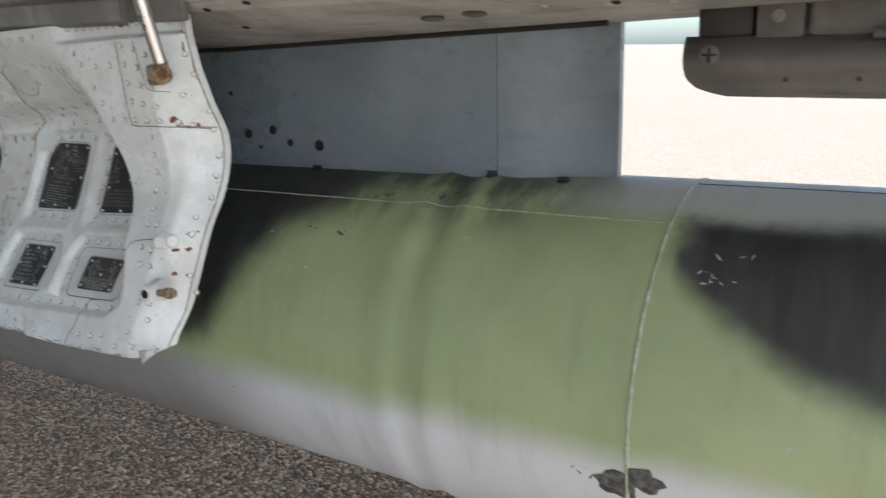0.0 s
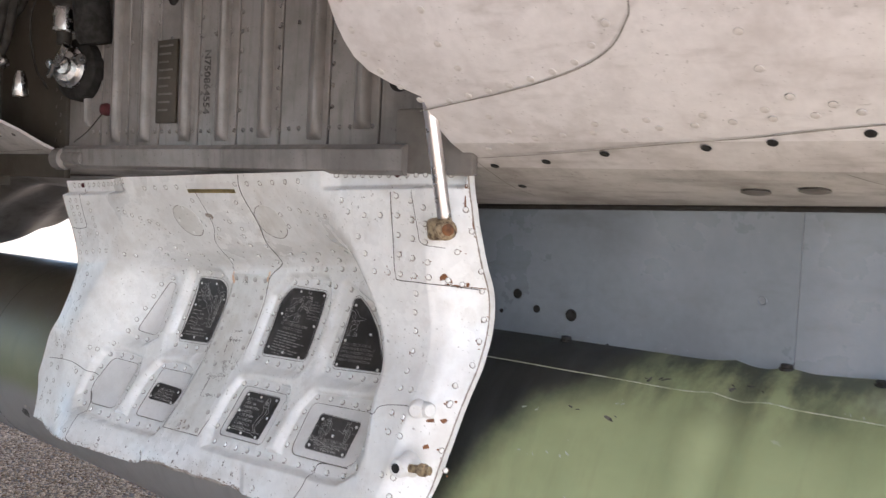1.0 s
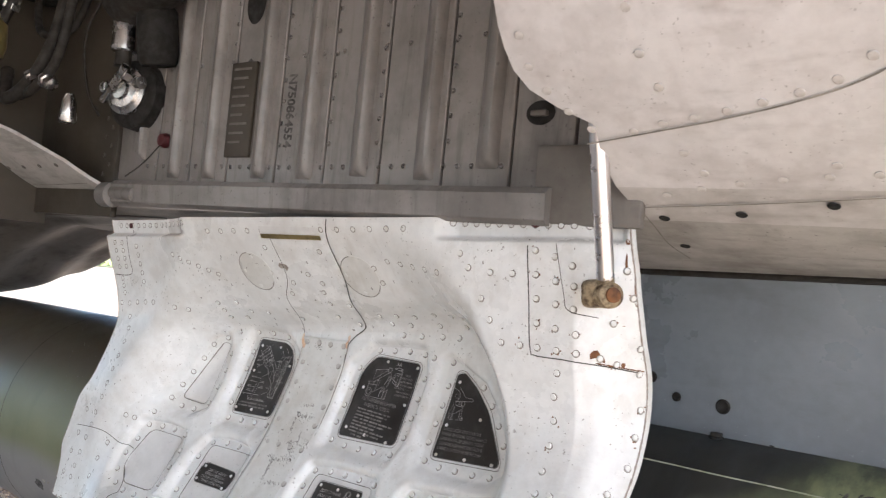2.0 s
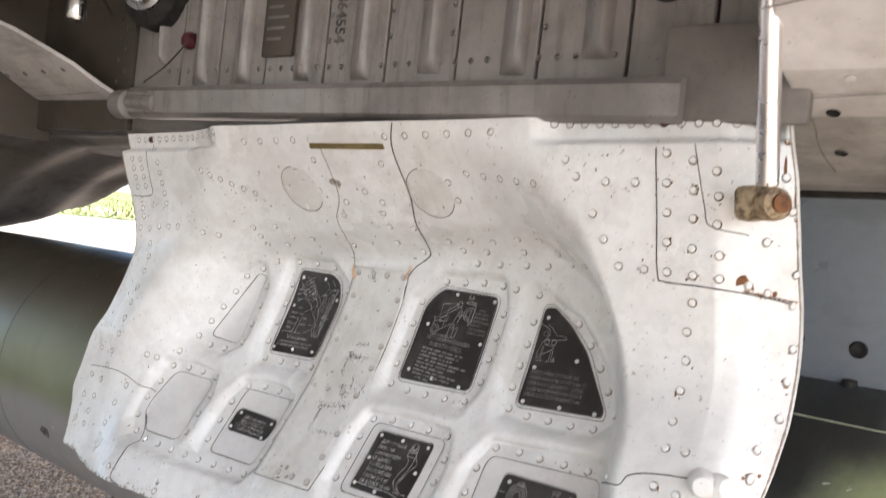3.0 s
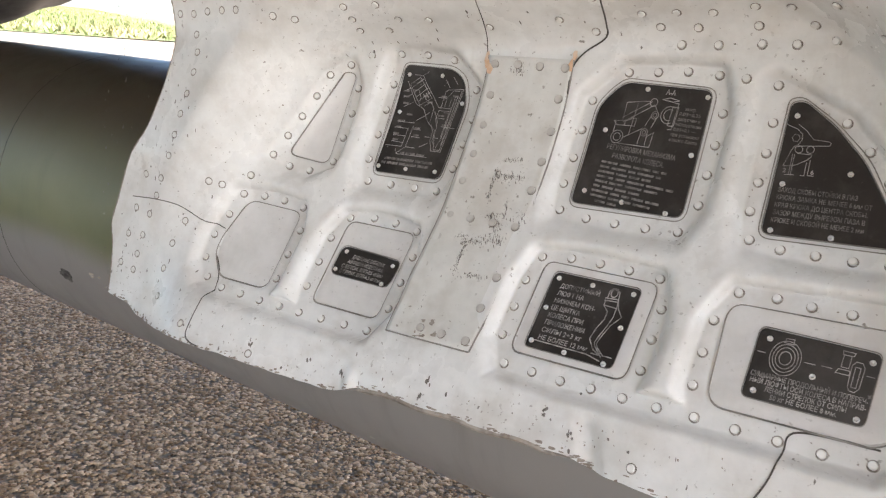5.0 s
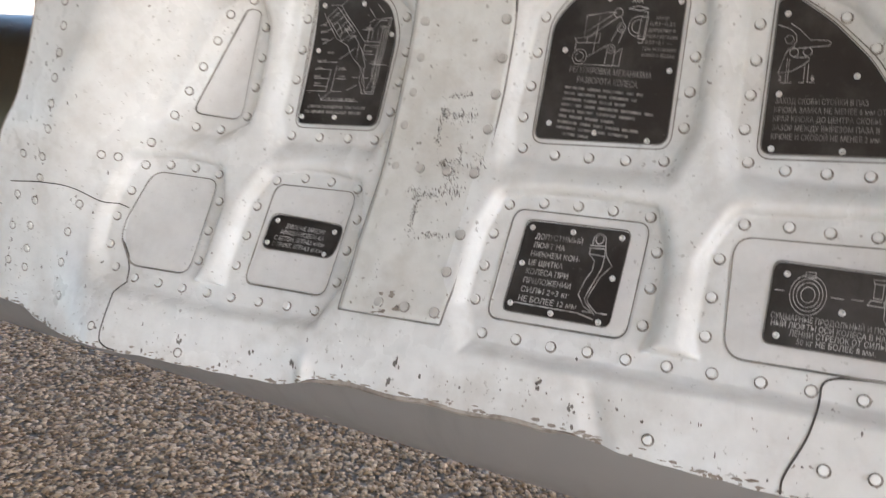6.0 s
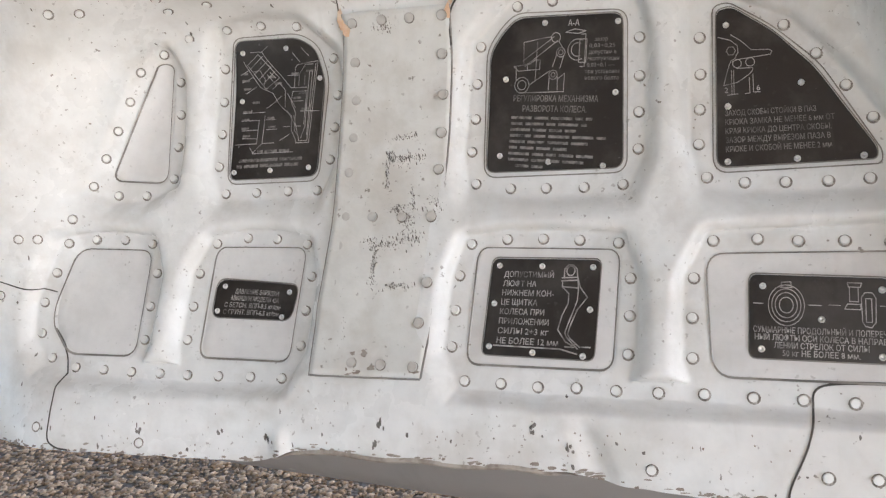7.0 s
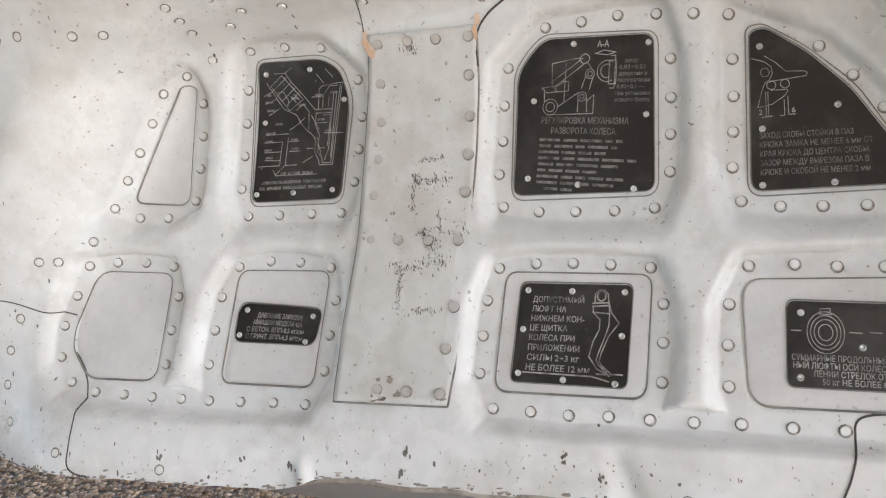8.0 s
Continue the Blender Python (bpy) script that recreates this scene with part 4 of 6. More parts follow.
# the rivets round each pocket
POCKETS = {
    "a": [(-1.6824, 0.7968), (-1.6742, 0.7702), (-1.6767, 0.7423), (-1.6801, 0.7155), (-1.685, 0.6897), (-1.711, 0.6797), (-1.7374, 0.6841), (-1.7542, 0.6975), (-1.7415, 0.7187), (-1.7291, 0.7401), (-1.7157, 0.7628), (-1.7022, 0.7859)],
    "b": [(-1.6197, 0.8068), (-1.5874, 0.8047), (-1.5549, 0.798), (-1.5248, 0.7661), (-1.5237, 0.7358), (-1.5282, 0.7106), (-1.5337, 0.6857), (-1.5467, 0.6629), (-1.575, 0.665), (-1.6061, 0.6672), (-1.6357, 0.6702), (-1.6419, 0.693), (-1.6381, 0.7195), (-1.6348, 0.7461), (-1.6305, 0.7739)],
    "c": [(-1.7794, 0.6536), (-1.7577, 0.6509), (-1.7307, 0.6465), (-1.7041, 0.6398), (-1.697, 0.6166), (-1.7004, 0.5925), (-1.7021, 0.5687), (-1.7104, 0.5476), (-1.7366, 0.5519), (-1.764, 0.5562), (-1.7892, 0.5653), (-1.8023, 0.5848), (-1.8015, 0.6089), (-1.7907, 0.6311)],
    "d": [(-1.6422, 0.6317), (-1.6128, 0.6326), (-1.5845, 0.6292), (-1.5549, 0.623), (-1.5493, 0.5996), (-1.553, 0.576), (-1.5553, 0.5527), (-1.5705, 0.532), (-1.6001, 0.5342), (-1.6298, 0.5367), (-1.6583, 0.54), (-1.6625, 0.5642), (-1.66, 0.5876), (-1.6566, 0.6112)],
    "e": [(-1.393, 0.754), (-1.3598, 0.7795), (-1.3316, 0.779), (-1.3036, 0.7786), (-1.2753, 0.7747), (-1.2682, 0.7412), (-1.2706, 0.714), (-1.2733, 0.6888), (-1.2759, 0.6635), (-1.2889, 0.6408), (-1.3182, 0.6418), (-1.3475, 0.6441), (-1.3759, 0.6467), (-1.4041, 0.6528), (-1.4063, 0.6765), (-1.4018, 0.7003), (-1.3985, 0.7264)],
    "f": [(-1.2245, 0.765), (-1.167, 0.733), (-1.1478, 0.7107), (-1.131, 0.6874), (-1.1166, 0.6647), (-1.1031, 0.6417), (-1.1232, 0.6279), (-1.1492, 0.6289), (-1.1764, 0.6309), (-1.2034, 0.6333), (-1.2287, 0.639), (-1.2323, 0.6612), (-1.2295, 0.6844), (-1.2268, 0.7083), (-1.225, 0.7336)],
    "g": [(-1.4083, 0.6116), (-1.3793, 0.6125), (-1.3509, 0.6105), (-1.3232, 0.6075), (-1.2945, 0.6035), (-1.2873, 0.5811), (-1.2892, 0.5587), (-1.2916, 0.5367), (-1.3014, 0.5156), (-1.3295, 0.5183), (-1.3576, 0.5197), (-1.3854, 0.5227), (-1.4136, 0.5254), (-1.424, 0.5466), (-1.4216, 0.5691), (-1.4182, 0.5913)],
    "h": [(-1.2281, 0.5995), (-1.1986, 0.5982), (-1.1726, 0.595), (-1.1438, 0.5929), (-1.116, 0.5901), (-1.0835, 0.5935), (-1.0799, 0.5719), (-1.0781, 0.5456), (-1.09, 0.518), (-1.1167, 0.5031), (-1.1497, 0.5038), (-1.1802, 0.5065), (-1.2109, 0.5088), (-1.2422, 0.5117), (-1.248, 0.533), (-1.2463, 0.5553), (-1.2432, 0.5782)],
}


def hull(points):
    """The convex outline of points, one way round."""
    p = sorted(points)
    cross = lambda o, a, b: (a[0] - o[0]) * (b[1] - o[1]) - (a[1] - o[1]) * (b[0] - o[0])
    sides = []
    for run in (p, p[::-1]):
        side = []
        for q in run:
            while len(side) > 1 and cross(side[-2], side[-1], q) <= 1e-7:
                side.pop()
            side.append(q)
        sides += side[:-1]
    return sides


OUTLINES = [hull(p) for p in POCKETS.values()]
# the sunk runs that join the lower pockets
LINKS = [[(-1.7104, 0.5476), (-1.6583, 0.5400), (-1.6840, 0.5450)], [(-1.3014, 0.5156), (-1.2422, 0.5117), (-1.2720, 0.5142)]]
# openings in the pocket floors, in which the outer skin shows
OPENINGS = {
    "a": ([(-1.6892, 0.7897), (-1.678, 0.7861), (-1.6915, 0.686), (-1.7422, 0.6967)], 0.008),
    "c": ([(-1.7733, 0.646), (-1.7032, 0.6344), (-1.7095, 0.5575), (-1.7748, 0.5661), (-1.7922, 0.5898), (-1.7916, 0.6042)], 0.008),
    "d": ([(-1.6419, 0.6286), (-1.5551, 0.6202), (-1.5652, 0.5416), (-1.6507, 0.5501)], 0.007),
    "g": ([(-1.4028, 0.6086), (-1.2932, 0.5989), (-1.3027, 0.5269), (-1.4127, 0.5351)], 0.007),
    "h": ([(-1.2342, 0.5919), (-1.0942, 0.5832), (-1.0901, 0.5433), (-1.0988, 0.523), (-1.1159, 0.5126), (-1.2358, 0.5212)], 0.010),
}


def door_y(u, v, detail=True):
    """How far away the inner face lies at (u, v)."""
    u, v = np.asarray(u, float), np.asarray(v, float)
    right = smoothstep((soft(v, ARC) + 0.012 - u) / (0.050 + 0.100 * smoothstep((v - 0.74) / 0.14)))
    left = smoothstep((u - soft(v, FLARE) + 0.06) / 0.13)
    y = soft(v, RECESS, 0.008) - 0.034 * smoothstep((-1.58 - u) / 0.25)
    if detail:
        # pressed lattice: pockets sunk between raised bands
        d = np.full(np.broadcast(u, v).shape, 9.0)
        for poly in OUTLINES + [hull(p) for p in LINKS]:
            q = gap(u, v, poly)
            if min(p[1] for p in poly) < 0.56:
                # the lower pockets end in a sharp crease along the foot
                q = 0.006 + (q - 0.006) * (1 + 1.9 * smoothstep(((q - gap(u, v + 0.002, poly)) / 0.002 - 0.5) / 0.4))
            d = np.minimum(d, q - 0.0060)
        band = 1 - (1 - np.clip(d / 0.0145, 0, 1)) ** 2.4
        # the bands fade out at the curved back wall
        band = band * smoothstep((0.835 - v) / 0.05)
        y = y - 0.0145 * band
        for poly, r in OPENINGS.values():
            y = y + 0.0016 * smoothstep(0.5 - inside(u, v, poly, r) / 0.003)
    y = soft(v, REAR) * (1 - right) + y * right
    y = soft(v, FRONT) * (1 - left) + y * left
    roll = np.clip((u - soft(v, RIGHT) + 0.058) / 0.058, 0, 1.4)
    y = y + soft(v, CURL) * roll ** 1.4
    if detail:
        # raised rear strip, and the sunk lips along the hinge line
        y = y - 0.006 * smoothstep(1 - np.abs(u - (-1.02 + 0.045 + 0.11 * (v - 0.56))) / 0.022) * smoothstep((v - 0.50) / 0.05) * smoothstep((0.77 - v) / 0.02)
        lip = smoothstep((v - (top_v(u) - 0.030)) / 0.008)
        run = np.maximum(smoothstep((u + 1.175) / 0.035) * smoothstep((-0.925 - u) / 0.01), smoothstep((-1.645 - u) / 0.04))
        y = y + 0.015 * lip * run
        # dents and pulled folds of the lower strip
        low = smoothstep((0.512 - v) / 0.02)
        y = y - 0.005 * low * np.exp(-((u + 1.566) / 0.007) ** 2) + 0.004 * low * np.exp(-((u + 1.318 + 0.3 * (v - 0.48)) / 0.010) ** 2)
        y = y + 0.0016 * np.sin(31 * u + 5 * np.sin(13 * v)) * low
    return y


def door_n(u, v):
    e = 0.004
    return Vector((float(door_y(u + e, v) - door_y(u - e, v)), -2 * e, float(door_y(u, v + e) - door_y(u, v - e)))).normalized()


def on_door(u, v, lift=0.0):
    """A place and the outward normal in the door's axes."""
    n = door_n(u, v)
    return Vector((u, float(door_y(u, v)), v)) + n * lift, n


door = thing("wheel_door", DOOR @ pose(-1.45, 1.0, 0.46), "open white-painted wheel door with riveted pockets and black placards, chipped and rust-stained", "aircraft door")


def door_face():
    s, t = np.meshgrid(np.linspace(0, 1, 600), np.linspace(0, 1, 290), indexing="ij")
    v0 = 0.45 + 0.50 * t
    ul, ur = soft(v0 + 0.05 * (1 - s) * t, LEFT, 0.008), soft(v0, RIGHT, 0.008)
    u = ul + (ur - ul) * s
    b = soft(u, BOTTOM, 0.004)
    b = b + 0.0005 * np.sin(170 * u) * np.sin(43 * u + 1)
    v = b + (top_v(u) - b) * t
    return u, v, door_y(u, v)


def make_door_skin():
    u, v, y = door_face()
    front = np.stack([u, y, v], -1)
    back = np.stack([u, np.minimum(door_y(u, v, False), y + 0.03) + 0.016, v], -1)
    # close the rim by rolling the edges over
    n, m = u.shape
    V = np.concatenate([front.reshape(-1, 3), back.reshape(-1, 3)])
    idx = np.arange(n * m).reshape(n, m)
    q = lambda i: np.stack([i[:-1, :-1], i[1:, :-1], i[1:, 1:], i[:-1, 1:]], -1).reshape(-1, 4)
    F = [q(idx), q(idx + n * m)[:, ::-1]]
    for line in (idx[:, 0], idx[::-1, -1], idx[0, ::-1], idx[-1, :]):
        F.append(np.stack([line[1:], line[:-1], line[:-1] + n * m, line[1:] + n * m], -1))
    F = np.concatenate(F)
    me = bpy.data.meshes.new("inner_skin")
    me.vertices.add(len(V))
    me.vertices.foreach_set("co", V.ravel())
    me.loops.add(F.size)
    me.loops.foreach_set("vertex_index", F.ravel())
    me.polygons.add(len(F))
    me.polygons.foreach_set("loop_start", np.arange(0, F.size, 4))
    me.update(calc_edges=True)
    part("inner_skin", me, DOOR_WHITE, door, space=DOOR, crease=78)


make_door_skin()


def rounded(poly, r, n=6):
    """An outline with rounded corners."""
    out = []
    k = len(poly)
    for i in range(k):
        a, b, c = (Vector(poly[(i + j - 1) % k]) for j in range(3))
        d1, d2 = (a - b), (c - b)
        cut = min(r * 1.4, d1.length * 0.45, d2.length * 0.45)
        p, q = b + d1.normalized() * cut, b + d2.normalized() * cut
        for j in range(n + 1):
            t = j / n
            out.append((1 - t) ** 2 * p + 2 * t * (1 - t) * b + t * t * q)
    return out


def grown(poly, by):
    c = sum((Vector(p) for p in poly), Vector((0, 0))) / len(poly)
    return [tuple(Vector(p) + (Vector(p) - c).normalized() * by) for p in poly]


def ribbon(points, width, lift=0.0006, closed=False):
    """A narrow strip on the door face."""
    pts = [Vector(p) for p in points]
    k = len(pts)
    P = []
    for i, p in enumerate(pts):
        a, b = (pts[i - 1], pts[(i + 1) % k]) if closed else (pts[max(i - 1, 0)], pts[min(i + 1, k - 1)])
        w = (b - a).normalized()
        s = Vector((-w.y, w.x)) * width / 2
        P.append([tuple(on_door(*(p + s), lift)[0]), tuple(on_door(*(p - s), lift)[0])])
    if closed:
        P.append(P[0])
    return sheet(P)


def dense(points, step=0.006):
    out = []
    for a, b in zip(points[:-1], points[1:]):
        a, b = Vector(a), Vector(b)
        n = max(1, int((b - a).length / step))
        out += [a + (b - a) * i / n for i in range(n)]
    return out + [Vector(points[-1])]


def slab(poly, r, lift, thick, rings=5):
    """A thin plate that lies on the door, its rim rounded off."""
    edge = [Vector(p) for p in rounded(poly, r)]
    edge = dense([tuple(p) for p in edge] + [tuple(edge[0])], 0.008)[:-1]
    c = sum(edge, Vector((0, 0))) / len(edge)
    P = []
    for k, h in ((1.0, 0.0), (1.0, thick * 0.7), (0.988, thick)) + tuple((1 - i / rings, thick) for i in range(1, rings)) + ((0.02, thick),):
        row = []
        for p in edge:
            q = c + (p - c) * k
            y = float(door_y(q.x, q.y, True)) if k < 0.9 else float(door_y(*(c + (p - c) * 0.97)))
            row.append((q.x, y - lift - h, q.y))
        P.append(row)
    v, f = sheet(P, close=True)
    m = len(edge)
    return [tuple(p) for p in v], [tuple(int(j) for j in q) for q in f] + [tuple(range(len(v) - m, len(v)))]


# inset panels and their edges
for key, (poly, r) in OPENINGS.items():
    part("inset_panel", slab(grown(poly, -0.0012), r, 0.0003, 0.0004), PANEL_GREY, door, space=DOOR)
    part("panel_edge", ribbon([tuple(p) for p in rounded(poly, r)], 0.0011, 0.0009, True), EDGE_LINE, door, space=DOOR)

# joints between the door's sheets
JOINTS = [
    [(-1.9160, 0.6485), (-1.8728, 0.6467), (-1.8438, 0.6412), (-1.8159, 0.6269), (-1.7905, 0.6150)],
    [(-1.7890, 0.5860), (-1.7750, 0.5672), (-1.7713, 0.5560), (-1.7707, 0.5459), (-1.7719, 0.5267), (-1.7722, 0.5126), (-1.7646, 0.5060), (-1.7536, 0.5030)],
    [(-1.0944, 0.5839), (-1.0690, 0.5940), (-1.0558, 0.5963), (-1.0475, 0.6054), (-1.0251, 0.6092), (-0.9945, 0.6095)],
    [(-1.1128, 0.5126), (-1.1672, 0.5142), (-1.1754, 0.4993), (-1.1818, 0.4825), (-1.1935, 0.4620), (-1.1953, 0.4515)],
    [(-1.3500, 0.9600), (-1.3610, 0.9300), (-1.3610, 0.8805), (-1.3690, 0.8524), (-1.3750, 0.8250), (-1.3790, 0.8120), (-1.4010, 0.7985), (-1.4121, 0.7835), (-1.4136, 0.7603)],
    [(-1.4700, 0.9440), (-1.4720, 0.8895), (-1.4923, 0.8612), (-1.4975, 0.8405), (-1.5060, 0.8153), (-1.5090, 0.7900)],
    [(-1.0350, 0.9120), (-1.0345, 0.8400), (-1.0345, 0.7880), (-1.0280, 0.7800), (-0.9928, 0.7757), (-0.9580, 0.7695), (-0.9290, 0.7610)],
    [(-0.9980, 0.9050), (-0.9900, 0.8500), (-0.9849, 0.8304), (-0.9548, 0.8216)],
    [(-1.8300, 0.9800), (-1.8270, 0.9300), (-1.8250, 0.9080), (-1.8400, 0.9030), (-1.8750, 0.9060)],
]
WIDE = (0.0010, 0.0013, 0.0010, 0.0014, 0.0017, 0.0010, 0.0013, 0.0009, 0.0012)
# folded lip of the outer skin, laid bare along the foot
lip_run = np.linspace(-1.572, -1.330, 60)
lip = [[(u, float(door_y(u, float(soft(u, BOTTOM, 0.004)) + 0.004)) + dy, float(soft(u, BOTTOM, 0.004)) + dv * smoothstep(8 * min(u + 1.572, -1.330 - u) / 0.242) + 0.0012 * math.sin(90 * u)) for dy, dv in ((-0.0015, 0.001), (-0.003, -0.0015), (-0.001, -0.0040), (0.005, -0.0055), (0.012, -0.004))] for u in lip_run]
part("folded_lip", sheet(lip), LIP_EDGE, door, "scuffed brown folded lip", space=DOOR)
for line, w in zip(JOINTS, WIDE):
    run = [(q.x, q.y) for q in bent([(a, b, 0) for a, b in line], 9)]
    part("sheet_joint", ribbon(run, w, 0.0008), SEALANT, door, space=DOOR)
for cu, cv, a0, a1 in ((-1.5310, 0.8982, 95, 330), (-1.3300, 0.8830, 100, 345)):
    run = [(cu + 0.031 * math.cos(radians(a)), cv + 0.027 * math.sin(radians(a)) - 0.1 * 0.031 * math.cos(radians(a))) for a in range(a0, a1, 6)]
    disc = [(cu + 0.031 * math.cos(radians(a)), cv + 0.027 * math.sin(radians(a)) - 0.1 * 0.031 * math.cos(radians(a))) for a in range(0, 360, 15)]
    part("round_cover", slab(disc, 0.002, 0.0, 0.0006), STRAP_WHITE, door, "stained round cover", space=DOOR)
    part("cover_edge", ribbon(run, 0.0012, 0.0010), EDGE_LINE, door, space=DOOR)

# the cover strap down the middle


def strap_y(u, v):
    return float(soft(v, RECESS, 0.008)) - 0.0168 - 0.0020 * float(smoothstep((0.57 - v) / 0.025))


def strap():
    """A bent strip over the joint, standing a little off the pockets."""
    lines = []
    for t in np.linspace(0, 1, 50):
        v = 0.7965 - 0.2595 * t
        a = along(v, [(0.5392, -1.5365), (0.5807, -1.5340), (0.6319, -1.5246), (0.6746, -1.5193), (0.7177, -1.5137), (0.7618, -1.5077), (0.80, -1.5035)])
        b = along(v, [(0.5345, -1.4450), (0.5592, -1.4398), (0.6193, -1.4326), (0.6697, -1.4250), (0.7051, -1.4196), (0.7471, -1.4149), (0.80, -1.4110)])
        tilt = -0.008
        lines.append([(a + (b - a) * s, strap_y(0, v) + 0.0006 * abs(2 * s - 1) ** 8, v + tilt * (s - 0.5)) for s in np.linspace(0, 1, 22)])
    return sheet(lines)


st = part("cover_strap", strap(), STRAP_WHITE, door, "scraped and stained white cover strap", space=DOOR)
md = st.modifiers.new("thickness", "SOLIDIFY")
md.thickness, md.offset = 0.0016, -1


for side in (0, -1):
    rim = [tuple(Vector(r[side]) + Vector((0, 0.0006, 0))) for r in np.asarray(strap()[0]).reshape(50, 22, 3)]
    part("strap_edge", tube(rim, 0.0009 if side else 0.0007, 6), EDGE_LINE, door, space=DOOR)
part("strap_edge", tube([tuple(p) for p in np.asarray(strap()[0]).reshape(50, 22, 3)[-1]], 0.0008, 6), EDGE_LINE, door, space=DOOR)


stain = [((-1.4954, 0.6254), 0.0120, 0.0035), ((-1.4831, 0.6221), 0.0100, 0.0035), ((-1.4687, 0.6233), 0.0120, 0.0040), ((-1.4521, 0.6258), 0.0100, 0.0060), ((-1.4853, 0.6143), 0.0022, 0.0100), ((-1.4869, 0.6031), 0.0018, 0.0100), ((-1.4357, 0.6447), 0.0080, 0.0060), ((-1.4711, 0.6837), 0.0025, 0.0050), ((-1.4746, 0.6707), 0.0016, 0.0120), ((-1.5067, 0.6640), 0.0016, 0.0060), ((-1.4530, 0.6514), 0.0020, 0.0080), ((-1.4580, 0.6822), 0.0120, 0.0022), ((-1.4572, 0.6971), 0.0110, 0.0018), ((-1.4656, 0.6454), 0.0060, 0.0030), ((-1.4569, 0.6369), 0.0050, 0.0050), ((-1.4680, 0.5927), 0.0090, 0.0022), ((-1.5137, 0.5894), 0.0012, 0.0060), ((-1.5103, 0.5660), 0.0014, 0.0070), ((-1.5222, 0.5828), 0.0030, 0.0100), ((-1.4557, 0.6790), 0.0140, 0.0060), ((-1.4692, 0.7843), 0.0080, 0.0040)]
rs = np.random.default_rng(21)
V, F = [], []
for (u, v), a, b in stain:
    for _ in range(75):
        cu, cv = u + rs.normal() * a * 0.62, v + rs.normal() * b * 0.62
        q = 0.00010 + 0.00045 * rs.uniform(0, 1) ** 2
        tall = rs.choice([1.0, 2.0, 4.0])
        k = len(V)
        m = rs.integers(5, 8)
        for i in range(m):
            t = 2 * math.pi * i / m
            w = q * rs.uniform(0.5, 1.3)
            V.append((cu + w * math.cos(t), strap_y(cu, cv) - 0.0007, cv + w * tall * math.sin(t)))
        F.append(tuple(range(k, k + m)))
part("scrape_marks", (V, F), SCRAPE, door, "dark scrape marks", smooth=False, space=DOOR, kind="stuff")


V, F = [], []
for u, v, a, b in ((-1.5149, 0.5416, 0.0050, 0.0015), (-1.5053, 0.5406, 0.0070, 0.0020), (-1.4958, 0.5407, 0.0050, 0.0016), (-1.5006, 0.5537, 0.0040, 0.0030), (-1.4910, 0.5520, 0.0030, 0.0025), (-1.5047, 0.5450, 0.0020, 0.0040), (-1.4843, 0.5430, 0.0040, 0.0015), (-1.4482, 0.5393, 0.0040, 0.0015)):
    k = len(V)
    for t in np.linspace(0, 2 * math.pi, 11, endpoint=False):
        w = rs.uniform(0.5, 1.2)
        V.append((u + a * w * math.cos(t), strap_y(u, v + b * math.sin(t)) - 0.0006, v + b * w * math.sin(t)))
    F.append(tuple(range(k, k + 11)))
part("bare_patches", (V, F), NICK, door, "brown patches of bare metal", smooth=False, space=DOOR, kind="stuff")


# ---- rivets ----
def row(u0, v0, u1, v1, n):
    return [(u0 + (u1 - u0) * i / max(1, n - 1), v0 + (v1 - v0) * i / max(1, n - 1)) for i in range(n)]


near, rest, strap_set = [], [], []
for ring in POCKETS.values():
    near += ring
near += [(-1.6511, 0.8058), (-1.7668, 0.6753), (-1.6837, 0.5436), (-1.2725, 0.5135), (-1.2483, 0.771)]
# the cover strap: head row, two columns, waist and foot
strap_set += [(-1.496, 0.7918), (-1.4698, 0.7903), (-1.4457, 0.7877), (-1.4183, 0.7852), (-1.4978, 0.7606), (-1.499, 0.7306), (-1.5031, 0.7025), (-1.5082, 0.6763), (-1.5118, 0.6441), (-1.4881, 0.6419), (-1.4623, 0.6395)]
strap_set += [(-1.4213, 0.7557), (-1.4229, 0.7251), (-1.4262, 0.697), (-1.4302, 0.6706), (-1.4373, 0.6375), (-1.5171, 0.6239), (-1.5215, 0.5987), (-1.5244, 0.5737), (-1.5283, 0.5481), (-1.501, 0.5467), (-1.4763, 0.5446), (-1.4496, 0.5423), (-1.4468, 0.5683), (-1.4405, 0.5939)]
# curved back wall
near += [(-1.3392, 0.8301), (-1.3079, 0.8293), (-1.2768, 0.8275), (-1.2413, 0.83), (-1.2128, 0.8278), (-1.1747, 0.8239), (-1.3255, 0.8188), (-1.2921, 0.8164), (-1.241, 0.8153), (-1.1962, 0.8132), (-1.139, 0.7966), (-1.1214, 0.7957), (-1.3076, 0.8023), (-1.2749, 0.8005), (-1.2382, 0.7996), (-1.21, 0.7981), (-1.1798, 0.7997)]
near += [(-1.7237, 0.8468), (-1.7036, 0.843), (-1.6504, 0.8538), (-1.6127, 0.8539), (-1.6495, 0.8422), (-1.6508, 0.8315), (-1.6164, 0.8305), (-1.5964, 0.8398), (-1.5611, 0.8372)]
near += [(-1.4131, 0.8483), (-1.3784, 0.845), (-1.4196, 0.8299), (-1.3878, 0.8181), (-1.497, 0.8275)]
